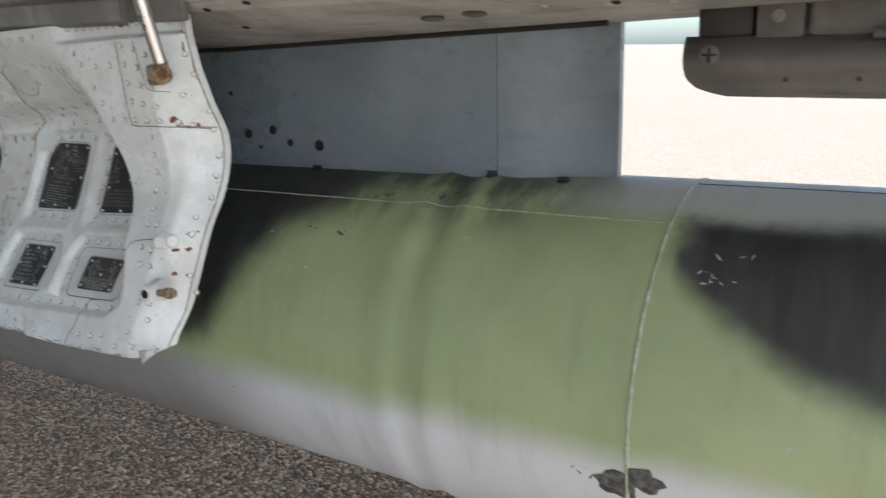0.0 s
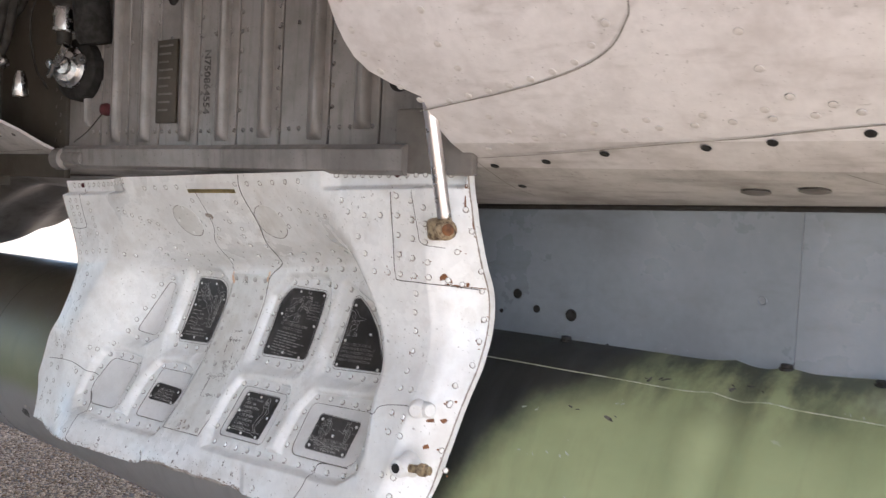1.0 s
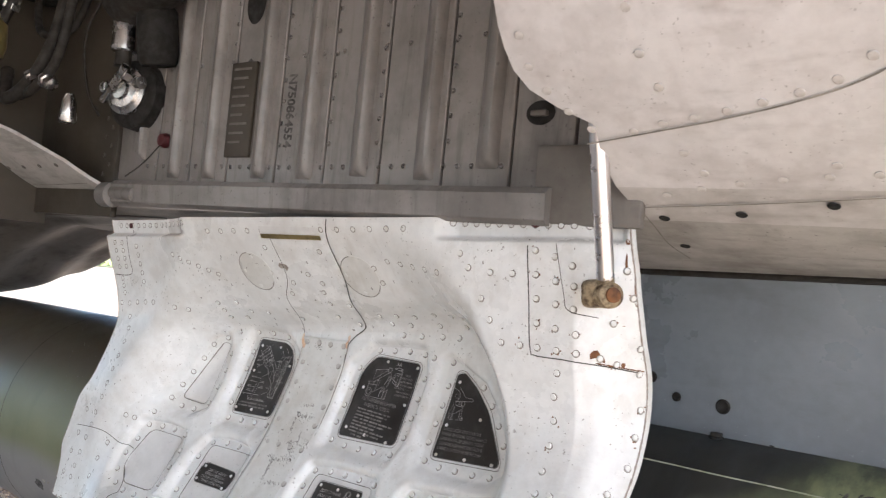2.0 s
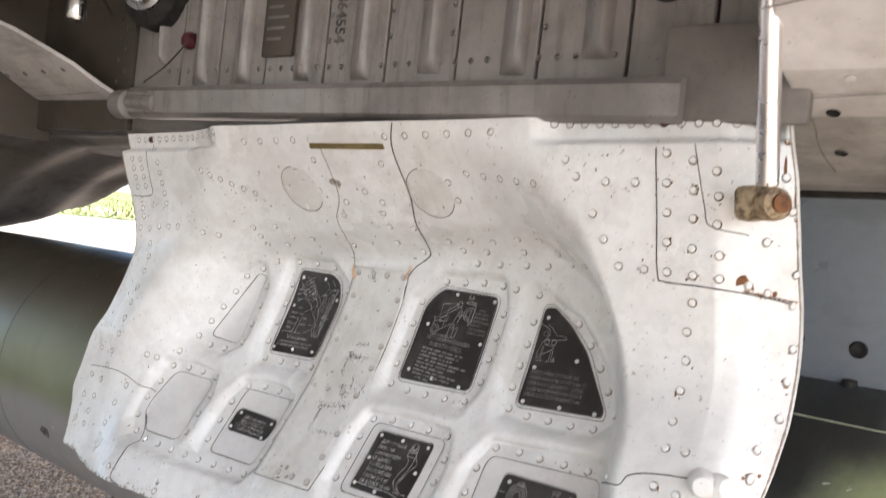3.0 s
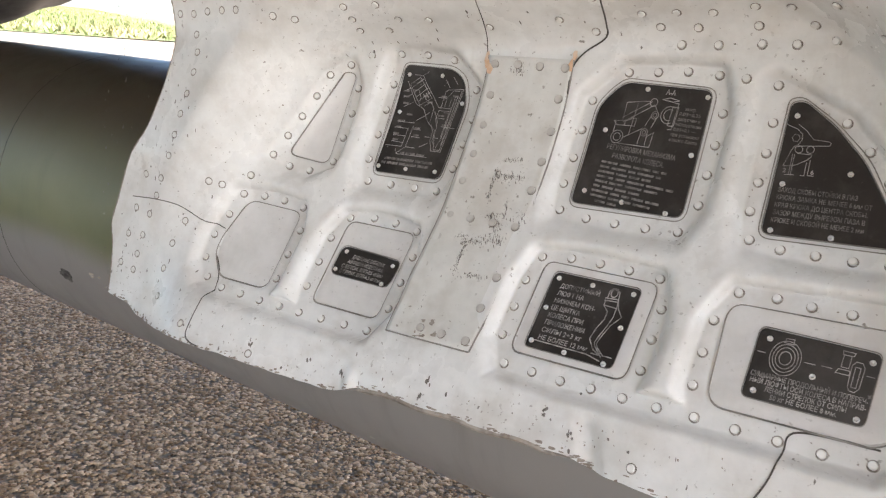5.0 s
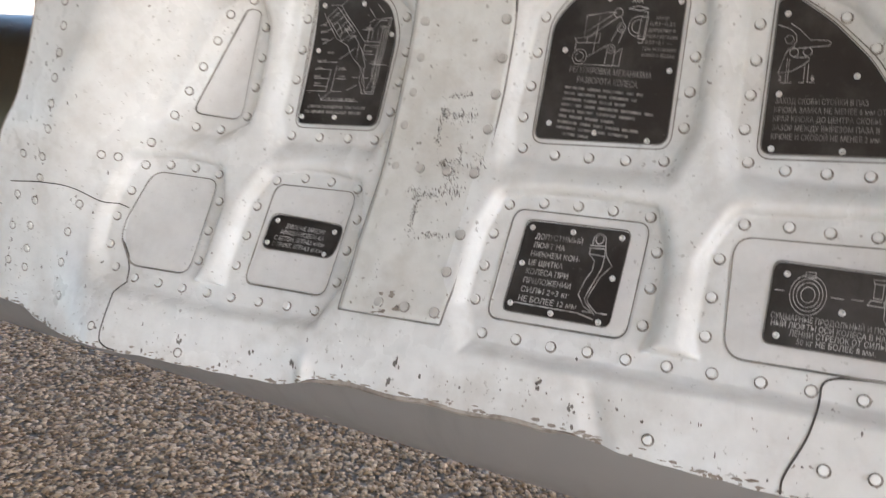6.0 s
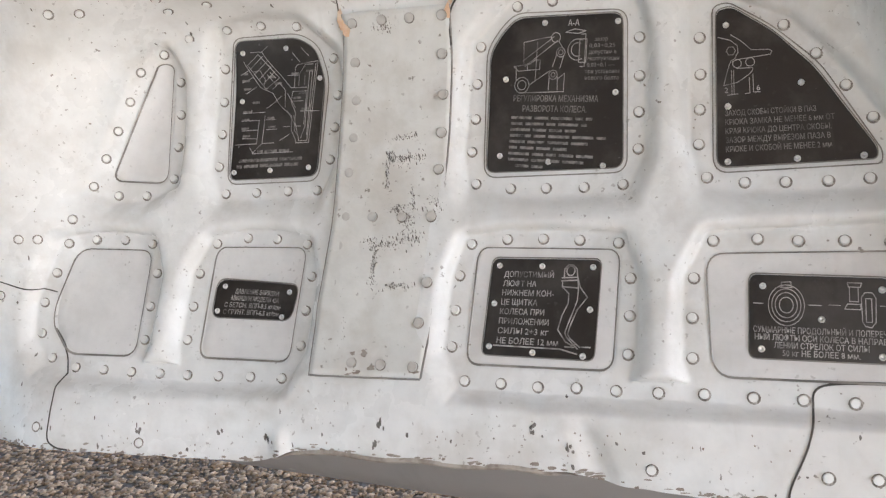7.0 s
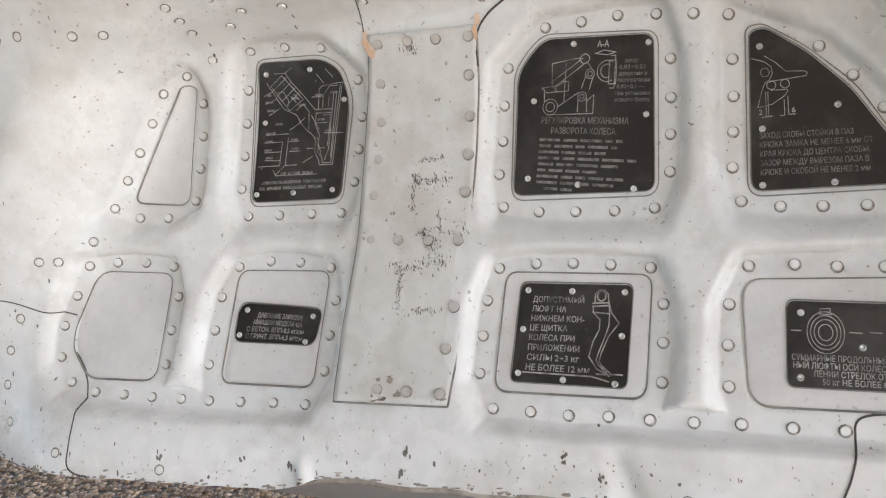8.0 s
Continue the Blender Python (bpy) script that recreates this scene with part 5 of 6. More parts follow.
# rear flange and hinge patch
near += row(-1.0247, 0.8991, -1.0255, 0.7891, 5) + [(-0.9998, 0.8906), (-0.9997, 0.8632), (-1.0005, 0.8375), (-1.0017, 0.8103), (-1.0015, 0.786), (-0.9784, 0.8792), (-0.9772, 0.8566), (-0.9787, 0.8314), (-0.9773, 0.8036), (-0.9781, 0.783), (-0.9579, 0.7776)]
near += [(-1.1296, 0.9013), (-1.1178, 0.8836), (-1.0863, 0.8765), (-1.0558, 0.8739), (-1.1001, 0.8461), (-1.0887, 0.8208), (-1.0732, 0.7946), (-1.0477, 0.7918), (-1.0031, 0.7611), (-1.0098, 0.7344), (-1.0113, 0.7077), (-1.0153, 0.68), (-1.0182, 0.6532), (-1.0194, 0.6311), (-1.001, 0.6298)]
near += [(-1.0255, 0.5742), (-1.0057, 0.5706), (-1.0239, 0.5997), (-1.0036, 0.5947), (-1.0299, 0.5187), (-1.0142, 0.5152), (-0.9488, 0.6335), (-0.952, 0.6092)]
near += [(-0.9261, 0.873), (-0.9229, 0.8434), (-0.9428, 0.816), (-0.9252, 0.7881), (-0.9305, 0.7599), (-0.9314, 0.7198), (-0.9342, 0.6904), (-0.9364, 0.6587), (-0.9511, 0.6112), (-0.9459, 0.7708)]
near += [(-0.9620, 0.5200), (-0.9630, 0.5480), (-1.0520, 0.4750), (-1.0830, 0.4520), (-1.2797, 0.4732), (-1.1709, 0.4674), (-1.1423, 0.4658), (-1.1174, 0.4678), (-1.0450, 0.4520), (-1.0200, 0.4900)]
# front flange
rest += [(-1.859, 0.8562), (-1.8365, 0.8548), (-1.8143, 0.8561), (-1.7914, 0.8559), (-1.7699, 0.855), (-1.8331, 0.8319), (-1.8285, 0.812), (-1.8294, 0.79), (-1.8346, 0.7663), (-1.84, 0.7439), (-1.8448, 0.7206), (-1.8509, 0.6975), (-1.8907, 0.6754), (-1.8649, 0.6716), (-1.8736, 0.651), (-1.909, 0.6354), (-1.885, 0.6291)]
rest += [(-1.9215, 0.6043), (-1.8953, 0.6042), (-1.903, 0.5817), (-1.8334, 0.6235), (-1.8463, 0.598), (-1.8076, 0.6687), (-1.7945, 0.6648), (-1.9316, 0.5698), (-1.9078, 0.5628), (-1.8520, 0.5699), (-1.8490, 0.5404), (-1.7843, 0.5224), (-1.6899, 0.5017)]
rest += row(-1.8650, 0.9600, -1.8600, 0.9180, 4) + row(-1.8450, 0.9580, -1.8400, 0.9180, 4) + row(-1.8050, 0.9500, -1.7950, 0.8900, 5) + row(-1.8550, 0.8980, -1.8500, 0.8730, 3)
rest += row(-1.8650, 0.9900, -1.6500, 0.9760, 14) + row(-1.1500, 0.9410, -0.9500, 0.9230, 13) + row(-1.6000, 0.9600, -1.2200, 0.9380, 14)
rest += [(-1.5570, 0.9000), (-1.5280, 0.9192), (-1.5024, 0.8948), (-1.5358, 0.8770), (-1.3557, 0.8853), (-1.3000, 0.8926), (-1.2950, 0.8732), (-1.3340, 0.8607), (-1.4900, 0.9300), (-1.4281, 0.8895), (-1.3861, 0.9185), (-1.4129, 0.8636), (-1.4650, 0.8790), (-1.4780, 0.8636), (-1.4073, 0.8759)]
rest += row(-1.2700, 0.9000, -1.1700, 0.8800, 5) + row(-1.7000, 0.9300, -1.6190, 0.8969, 6)


rivet_mesh = as_mesh("rivet", flat_head(0.0032, 0.0025))
rivet_mesh.materials.append(RIVET_WHITE)
# dark rings set low round the heads: dirt with contact shadow painted in
ring_pieces = []
ring_shape = sheet([[(r * math.cos(a), r * math.sin(a), 0.0) for a in np.linspace(0, 2 * math.pi, 12, endpoint=False)] for r in (0.0030, 0.0045)], close=True)


flush_mesh = as_mesh("rivet", flat_head(0.0040, 0.0012))
flush_mesh.materials.append(STRAP_RIVET)


def rivet(at, n, mesh=rivet_mesh):
    stud(mesh, at, n, door, spin=5700 * (at.x % 1), space=DOOR)
    ring_pieces.append(([tuple(facing(at + n * 0.0004 + Vector((0.0003, 0, -0.0005)), n) @ Vector(p)) for p in ring_shape[0]], ring_shape[1]))


for u, v in near:
    rivet(*on_door(u, v, 0.0))
for u, v in strap_set:
    n = Vector((0, -1, float(soft(v + 0.005, RECESS) - soft(v - 0.005, RECESS)) / 0.01)).normalized()
    rivet(Vector((u, strap_y(u, v) - 0.0006, v)), n, flush_mesh)
for u, v in rest:
    q, n = on_door(u, v)
    ring_pieces.append(([tuple(facing(q + n * 0.0004, n) @ Vector(p)) for p in ring_shape[0]], ring_shape[1]))
part("flange_rivets", merged(*[placed(dome(0.0035, 0.0012, 8), *on_door(u, v)) for u, v in rest]), RIVET_WHITE, door, kind="stuff", space=DOOR)
part("rivet_shade_rings", merged(*ring_pieces), GRIME_SHADE, door, "dark grimy rings round the rivets with shade painted in", kind="stuff", space=DOOR)

# ---- placards ----
def flat_text(body, bold=0.0):
    """The outline of a line of lettering, one unit high capitals, as vertices and faces."""
    cu = bpy.data.curves.new("lettering", "FONT")
    cu.body, cu.resolution_u, cu.size, cu.offset = body, 2, 1.0, bold
    ob = new("lettering", cu)
    bpy.context.view_layer.update()
    me = bpy.data.meshes.new_from_object(ob.evaluated_get(bpy.context.evaluated_depsgraph_get()))
    v = np.array([p.co[:2] for p in me.vertices]) if len(me.vertices) else np.zeros((1, 2))
    f = [tuple(p.vertices) for p in me.polygons]
    bpy.data.objects.remove(ob), bpy.data.curves.remove(cu), bpy.data.meshes.remove(me)
    return v, f


class Placard:
    """A black plate on the door; a runs along its top, b down its side, both 0 to 1."""

    def __init__(self, outline, corners, radius, label, pins, lift=0.0012):
        self.tl, self.tr, self.br, self.bl = (np.array(c) for c in corners)
        self.ob = part("placard", slab(outline, radius, 0.0, 0.0012 + lift), BLACK_PLATE, door, label, space=DOOR)
        self.lift = 0.0026 + lift
        rim = [tuple(p) for p in rounded(grown(outline, 0.0004), radius)]
        part("placard_rim", ribbon(rim, 0.0008, 0.0010 + lift, True), PLATE_EDGE, self.ob, space=DOOR)
        if lift > 0.001:
            edge = [tuple(p) for p in rounded(grown(outline, 0.0042), radius * 1.3)]
            part("recess_edge", ribbon(edge, 0.0009, 0.0007, True), EDGE_LINE, door, space=DOOR)
        for a, b in pins:
            q = self.uv(np.array([[a, b]]))[0]
            n = door_n(*q)
            stud(pin_mesh, Vector((q[0], float(door_y(*q)) - self.lift + 0.0012, q[1])), n, self.ob, "pin", space=DOOR)

    def uv(self, ab):
        a, b = ab[:, :1], ab[:, 1:]
        return self.tl * (1 - a) * (1 - b) + self.tr * a * (1 - b) + self.br * a * b + self.bl * (1 - a) * b

    def lay(self, ab):
        q = self.uv(np.asarray(ab, float))
        return [(u, y - self.lift, v) for u, v, y in zip(q[:, 0], q[:, 1], door_y(q[:, 0], q[:, 1]))]

    def text(self, body, a0, a1, b, h, ink=None):
        """A line of lettering from a0 to a1, on the base line b, capitals h high."""
        v, f = flat_text(body, 0.010)
        lo, hi = v.min(0), v.max(0)
        ab = np.stack([a0 + (v[:, 0] - lo[0]) / max(hi[0] - lo[0], 1e-6) * (a1 - a0), b - v[:, 1] / 0.70 * h], -1)
        part("text_line", (self.lay(ab), f), ink or ENGRAVED, self.ob, smooth=False, space=DOOR)

    def bars(self, a0, b, words, h):
        """Words too worn to read, as short bars."""
        pieces, a = [], a0
        for w in words:
            pieces.append((self.lay([(a, b), (a + w, b), (a + w, b - h), (a, b - h)]), [(0, 1, 2, 3)]))
            a += w + 0.022
        part("worn_line", merged(*pieces), WORN, self.ob, "worn illegible line", smooth=False, space=DOOR)

    def draw(self, runs, w=0.006):
        """An engraved drawing of thin lines."""
        size = np.array([np.linalg.norm(self.tr - self.tl), np.linalg.norm(self.bl - self.tl)])
        pieces = []
        for run in runs:
            p = np.asarray(run, float)
            for s, e in zip(p[:-1], p[1:]):
                d = (e - s) * size
                d = d / max(np.linalg.norm(d), 1e-9)
                k = np.array([-d[1], d[0]]) * w * size[0] / 2 / size
                g = d * w * size[0] * 0.3 / size
                pieces.append((self.lay([s - g + k, e + g + k, e + g - k, s - g - k]), [(0, 1, 2, 3)]))
        part("diagram", merged(*pieces), ENGRAVED, self.ob, "engraved line drawing", smooth=False, space=DOOR)

    def ring(self, a, b, r, n=18, start=0, end=360):
        size = np.linalg.norm(self.tr - self.tl) / np.linalg.norm(self.bl - self.tl)
        return [(a + r * math.cos(radians(t)), b + r * size * math.sin(radians(t))) for t in np.linspace(start, end, n)]


WORN = plain("worn_engraving", (0.26, 0.25, 0.235), 0.6, 0.0, 0.5, 220.0, (0.03, 0.028, 0.027))
pin_mesh = stud_mesh(dome(0.0024, 0.0013, 10), RIVET_WHITE)

p = Placard([(-1.3908, 0.6005), (-1.3073, 0.5934), (-1.3158, 0.5332), (-1.4003, 0.5402)], [(-1.3908, 0.6005), (-1.3073, 0.5934), (-1.3158, 0.5332), (-1.4003, 0.5402)], 0.004,
            "black engraved placard with white lettering on wheel guard play", [(0.07, 0.07), (0.47, 0.07), (0.93, 0.07), (0.06, 0.47), (0.93, 0.50), (0.06, 0.90), (0.46, 0.94), (0.90, 0.95)], 0.0006)
for k, (t, a1) in enumerate((("ДОПУСТИМЫЙ", 0.585), ("ЛЮФТ НА", 0.435), ("НИЖНЕМ КОН-", 0.60), ("ЦЕ ЩИТКА", 0.46), ("КОЛЕСА ПРИ", 0.53), ("ПРИЛОЖЕНИИ", 0.58), ("СИЛЫ 2÷3 кг", 0.585), ("НЕ БОЛЕЕ 12 мм", 0.68))):
    p.text(t, 0.125, a1, 0.182 + 0.0965 * k, 0.058)
p.draw([[(0.68, 0.17), (0.68, 0.085), (0.71, 0.045), (0.755, 0.045), (0.79, 0.085), (0.80, 0.16), (0.83, 0.27), (0.90, 0.37), (0.82, 0.50), (0.77, 0.66), (0.755, 0.74), (0.78, 0.78), (0.87, 0.86)],
        [(0.80, 0.16), (0.815, 0.28), (0.815, 0.40), (0.785, 0.52), (0.745, 0.66), (0.73, 0.73), (0.75, 0.77), (0.85, 0.875)], [(0.66, 0.18), (0.80, 0.17)], [(0.66, 0.21), (0.805, 0.20)], [(0.67, 0.27), (0.81, 0.28)],
        [(0.67, 0.21), (0.67, 0.27), (0.735, 0.34), (0.735, 0.44), (0.69, 0.56), (0.665, 0.70), (0.74, 0.81), (0.80, 0.845), (0.83, 0.83)], p.ring(0.735, 0.105, 0.036),
        [(0.10, 0.88), (0.70, 0.885), (0.85, 0.925)], [(0.74, 0.86), (0.82, 0.86)], [(0.88, 0.855), (0.96, 0.855)]], 0.010)

p = Placard([(-1.6387, 0.6046), (-1.5603, 0.5937), (-1.5672, 0.5688), (-1.6424, 0.5770)], [(-1.6387, 0.6046), (-1.5603, 0.5937), (-1.5672, 0.5688), (-1.6424, 0.5770)], 0.006,
            "small black placard on tyre charging pressure", [(0.10, 0.16), (0.90, 0.20), (0.06, 0.80), (0.88, 0.88)], 0.0006)
p.text("ДАВЛЕНИЕ ЗАРЯДКИ", 0.24, 0.78, 0.32, 0.12)
p.text("АВИАШИН МОДЕЛИ 42А", 0.20, 0.80, 0.50, 0.12)
p.text("С БЕТОН. ВПП-8,5 кг/см", 0.14, 0.84, 0.68, 0.12)
p.text("С ГРУНТ. ВПП-6,5 кг/см", 0.14, 0.84, 0.86, 0.12)

p = Placard([(-1.2061, 0.5777), (-1.1194, 0.5695), (-1.1251, 0.5238), (-1.2113, 0.5309)], [(-1.2061, 0.5777), (-1.1194, 0.5695), (-1.1251, 0.5238), (-1.2113, 0.5309)], 0.004,
            "black engraved placard with a wheel drawing on axle play", [(0.10, 0.13), (0.94, 0.13), (0.09, 0.87), (0.93, 0.90), (0.52, 0.50)], 0.0006)
for k, (t, a0, a1) in enumerate((("СУММАРНЫЕ ПРОДОЛЬНЫЙ И ПОПЕРЕЧ-", 0.03, 0.98), ("НЫЙ ЛЮФТЫ ОСИ КОЛЕСА В НАПРАВ-", 0.04, 0.98), ("ЛЕНИИ СТРЕЛОК ОТ СИЛЫ", 0.18, 0.84), ("50 кг НЕ БОЛЕЕ 8 мм.", 0.24, 0.78))):
    p.text(t, a0, a1, 0.665 + 0.088 * k, 0.068)
p.draw([p.ring(0.27, 0.34, r, 24) for r in (0.13, 0.105, 0.08, 0.05)] + [[(0.235, 0.13), (0.235, 0.07), (0.305, 0.06), (0.305, 0.13)], [(0.225, 0.13), (0.315, 0.13)],
        [(0.03, 0.33), (0.10, 0.33)], [(0.43, 0.33), (0.52, 0.33)], [(0.57, 0.32), (0.65, 0.32)], [(0.92, 0.31), (0.98, 0.31)], [(0.70, 0.05), (0.80, 0.05), (0.79, 0.10), (0.71, 0.10), (0.70, 0.05)],
        [(0.715, 0.10), (0.715, 0.27), (0.775, 0.27), (0.775, 0.10)], [(0.70, 0.30), (0.79, 0.30), (0.79, 0.36), (0.68, 0.36), (0.70, 0.30)],
        [(0.80, 0.50), (0.795, 0.22), (0.82, 0.16), (0.87, 0.16), (0.895, 0.22), (0.89, 0.50), (0.86, 0.56), (0.82, 0.55), (0.80, 0.50)], [(0.825, 0.50), (0.825, 0.23), (0.865, 0.23), (0.865, 0.50), (0.825, 0.50)]], 0.006)

p = Placard([(-1.3845, 0.7480), (-1.3720, 0.7620), (-1.3600, 0.7704), (-1.2786, 0.7609), (-1.2878, 0.6515), (-1.3950, 0.6597)], [(-1.3727, 0.7770), (-1.2740, 0.7650), (-1.2915, 0.6482), (-1.3910, 0.6646)], 0.006,
            "large black engraved placard with a linkage drawing and worn text", [(0.36, 0.08), (0.93, 0.09), (0.07, 0.44), (0.94, 0.52), (0.07, 0.93), (0.46, 0.95), (0.88, 0.955)])
p.text("А-А", 0.545, 0.635, 0.105, 0.040)
for k, (t, a0, a1) in enumerate((("зазор", 0.76, 0.86), ("0,03÷0,25", 0.72, 0.92), ("допустим в", 0.72, 0.93), ("эксплуатации", 0.71, 0.955), ("0,03÷0,1 —", 0.71, 0.92), ("при установке", 0.70, 0.965), ("нового болта", 0.70, 0.96))):
    p.text(t, a0, a1, 0.205 + 0.0395 * k, 0.024, FADED)
p.text("РЕГУЛИРОВКА МЕХАНИЗМА", 0.145, 0.815, 0.578, 0.038, FADED)
p.text("РАЗВОРОТА КОЛЕСА.", 0.225, 0.73, 0.642, 0.038, FADED)
rw = np.random.default_rng(4)
for k, end in enumerate((0.78, 0.74, 0.66, 0.90, 0.80, 0.64, 0.82, 0.76, 0.36)):
    words, a = [], 0.14
    while a < end - 0.04:
        w = min(end - a, float(rw.uniform(0.05, 0.17)))
        words.append(w)
        a += w + 0.022
    p.bars(0.14 if k < 8 else 0.20, 0.690 + 0.0375 * k, words, 0.017)
p.draw([[(0.21, 0.34), (0.20, 0.20), (0.36, 0.175), (0.42, 0.17)], [(0.20, 0.32), (0.44, 0.17)], [(0.22, 0.355), (0.47, 0.195)], p.ring(0.455, 0.175, 0.035), p.ring(0.50, 0.27, 0.034), p.ring(0.50, 0.27, 0.018),
        [(0.48, 0.20), (0.53, 0.26)], [(0.44, 0.36), (0.47, 0.28)], [(0.50, 0.37), (0.525, 0.29)], p.ring(0.45, 0.41, 0.033), p.ring(0.45, 0.41, 0.016), p.ring(0.205, 0.475, 0.058), p.ring(0.205, 0.475, 0.034),
        [(0.155, 0.44), (0.15, 0.36)], [(0.27, 0.47), (0.42, 0.385)], [(0.42, 0.42), (0.42, 0.505)], [(0.485, 0.42), (0.49, 0.505)], [(0.18, 0.525), (0.54, 0.515)], [(0.485, 0.44), (0.54, 0.40), (0.54, 0.515)],
        [(0.13, 0.355), (0.26, 0.34), (0.30, 0.315), (0.34, 0.315), (0.34, 0.375), (0.24, 0.38), (0.17, 0.385), (0.13, 0.355)], [(0.24, 0.335), (0.24, 0.375)], [(0.31, 0.20), (0.31, 0.45)],
        p.ring(0.63, 0.255, 0.075, 20, 60, 300), p.ring(0.63, 0.255, 0.048, 16, 60, 300), [(0.645, 0.19), (0.70, 0.19), (0.70, 0.335), (0.645, 0.335), (0.645, 0.19)], [(0.655, 0.16), (0.69, 0.16), (0.69, 0.36), (0.655, 0.36)],
        [(0.53, 0.145), (0.60, 0.125), (0.69, 0.14), (0.63, 0.155), (0.53, 0.145)]], 0.0055)

p = Placard([(-1.2116, 0.7500), (-1.2008, 0.7511), (-1.1747, 0.7302), (-1.1500, 0.7028), (-1.1162, 0.6459), (-1.1173, 0.6385), (-1.2209, 0.6440)], [(-1.2134, 0.7534), (-1.1173, 0.7435), (-1.1166, 0.6364), (-1.2221, 0.6430)], 0.006,
            "black three-cornered engraved placard on lock hook clearance", [(0.09, 0.12), (0.58, 0.50), (0.09, 0.62), (0.08, 0.95), (0.52, 0.95), (0.92, 0.95)])
for k, (t, a1) in enumerate((("ЗАХОД СКОБЫ СТОЙКИ В ПАЗ", 0.66), ("КРЮКА ЗАМКА НЕ МЕНЕЕ 6 мм ОТ", 0.77), ("КРАЯ КРЮКА ДО ЦЕНТРА СКОБЫ.", 0.745), ("ЗАЗОР МЕЖДУ ВЫРЕЗОМ ПАЗА В", 0.735), ("КРЮКЕ И СКОБОЙ НЕ МЕНЕЕ 2 мм", 0.735))):
    p.text(t, 0.07, a1, 0.675 + 0.054 * k, 0.033, FADED)
p.draw([[(0.03, 0.19), (0.12, 0.215), (0.165, 0.25), (0.17, 0.29), (0.145, 0.33), (0.12, 0.34), (0.10, 0.38), (0.065, 0.49), (0.16, 0.475), (0.24, 0.43), (0.265, 0.405), (0.265, 0.39), (0.16, 0.39), (0.13, 0.37), (0.13, 0.345), (0.17, 0.335), (0.39, 0.315), (0.40, 0.295), (0.38, 0.285), (0.26, 0.28), (0.19, 0.22), (0.12, 0.18)],
        p.ring(0.12, 0.28, 0.032, 7), p.ring(0.16, 0.36, 0.03, 14), p.ring(0.25, 0.355, 0.03, 14), [(0.12, 0.40), (0.12, 0.545)], [(0.135, 0.40), (0.135, 0.545)], [(0.24, 0.45), (0.24, 0.545), (0.21, 0.545)], [(0.265, 0.43), (0.265, 0.54), (0.31, 0.54)], [(0.09, 0.55), (0.16, 0.545)]], 0.005)
p.text("2", 0.07, 0.095, 0.535, 0.032)
p.text("6", 0.285, 0.31, 0.53, 0.032)

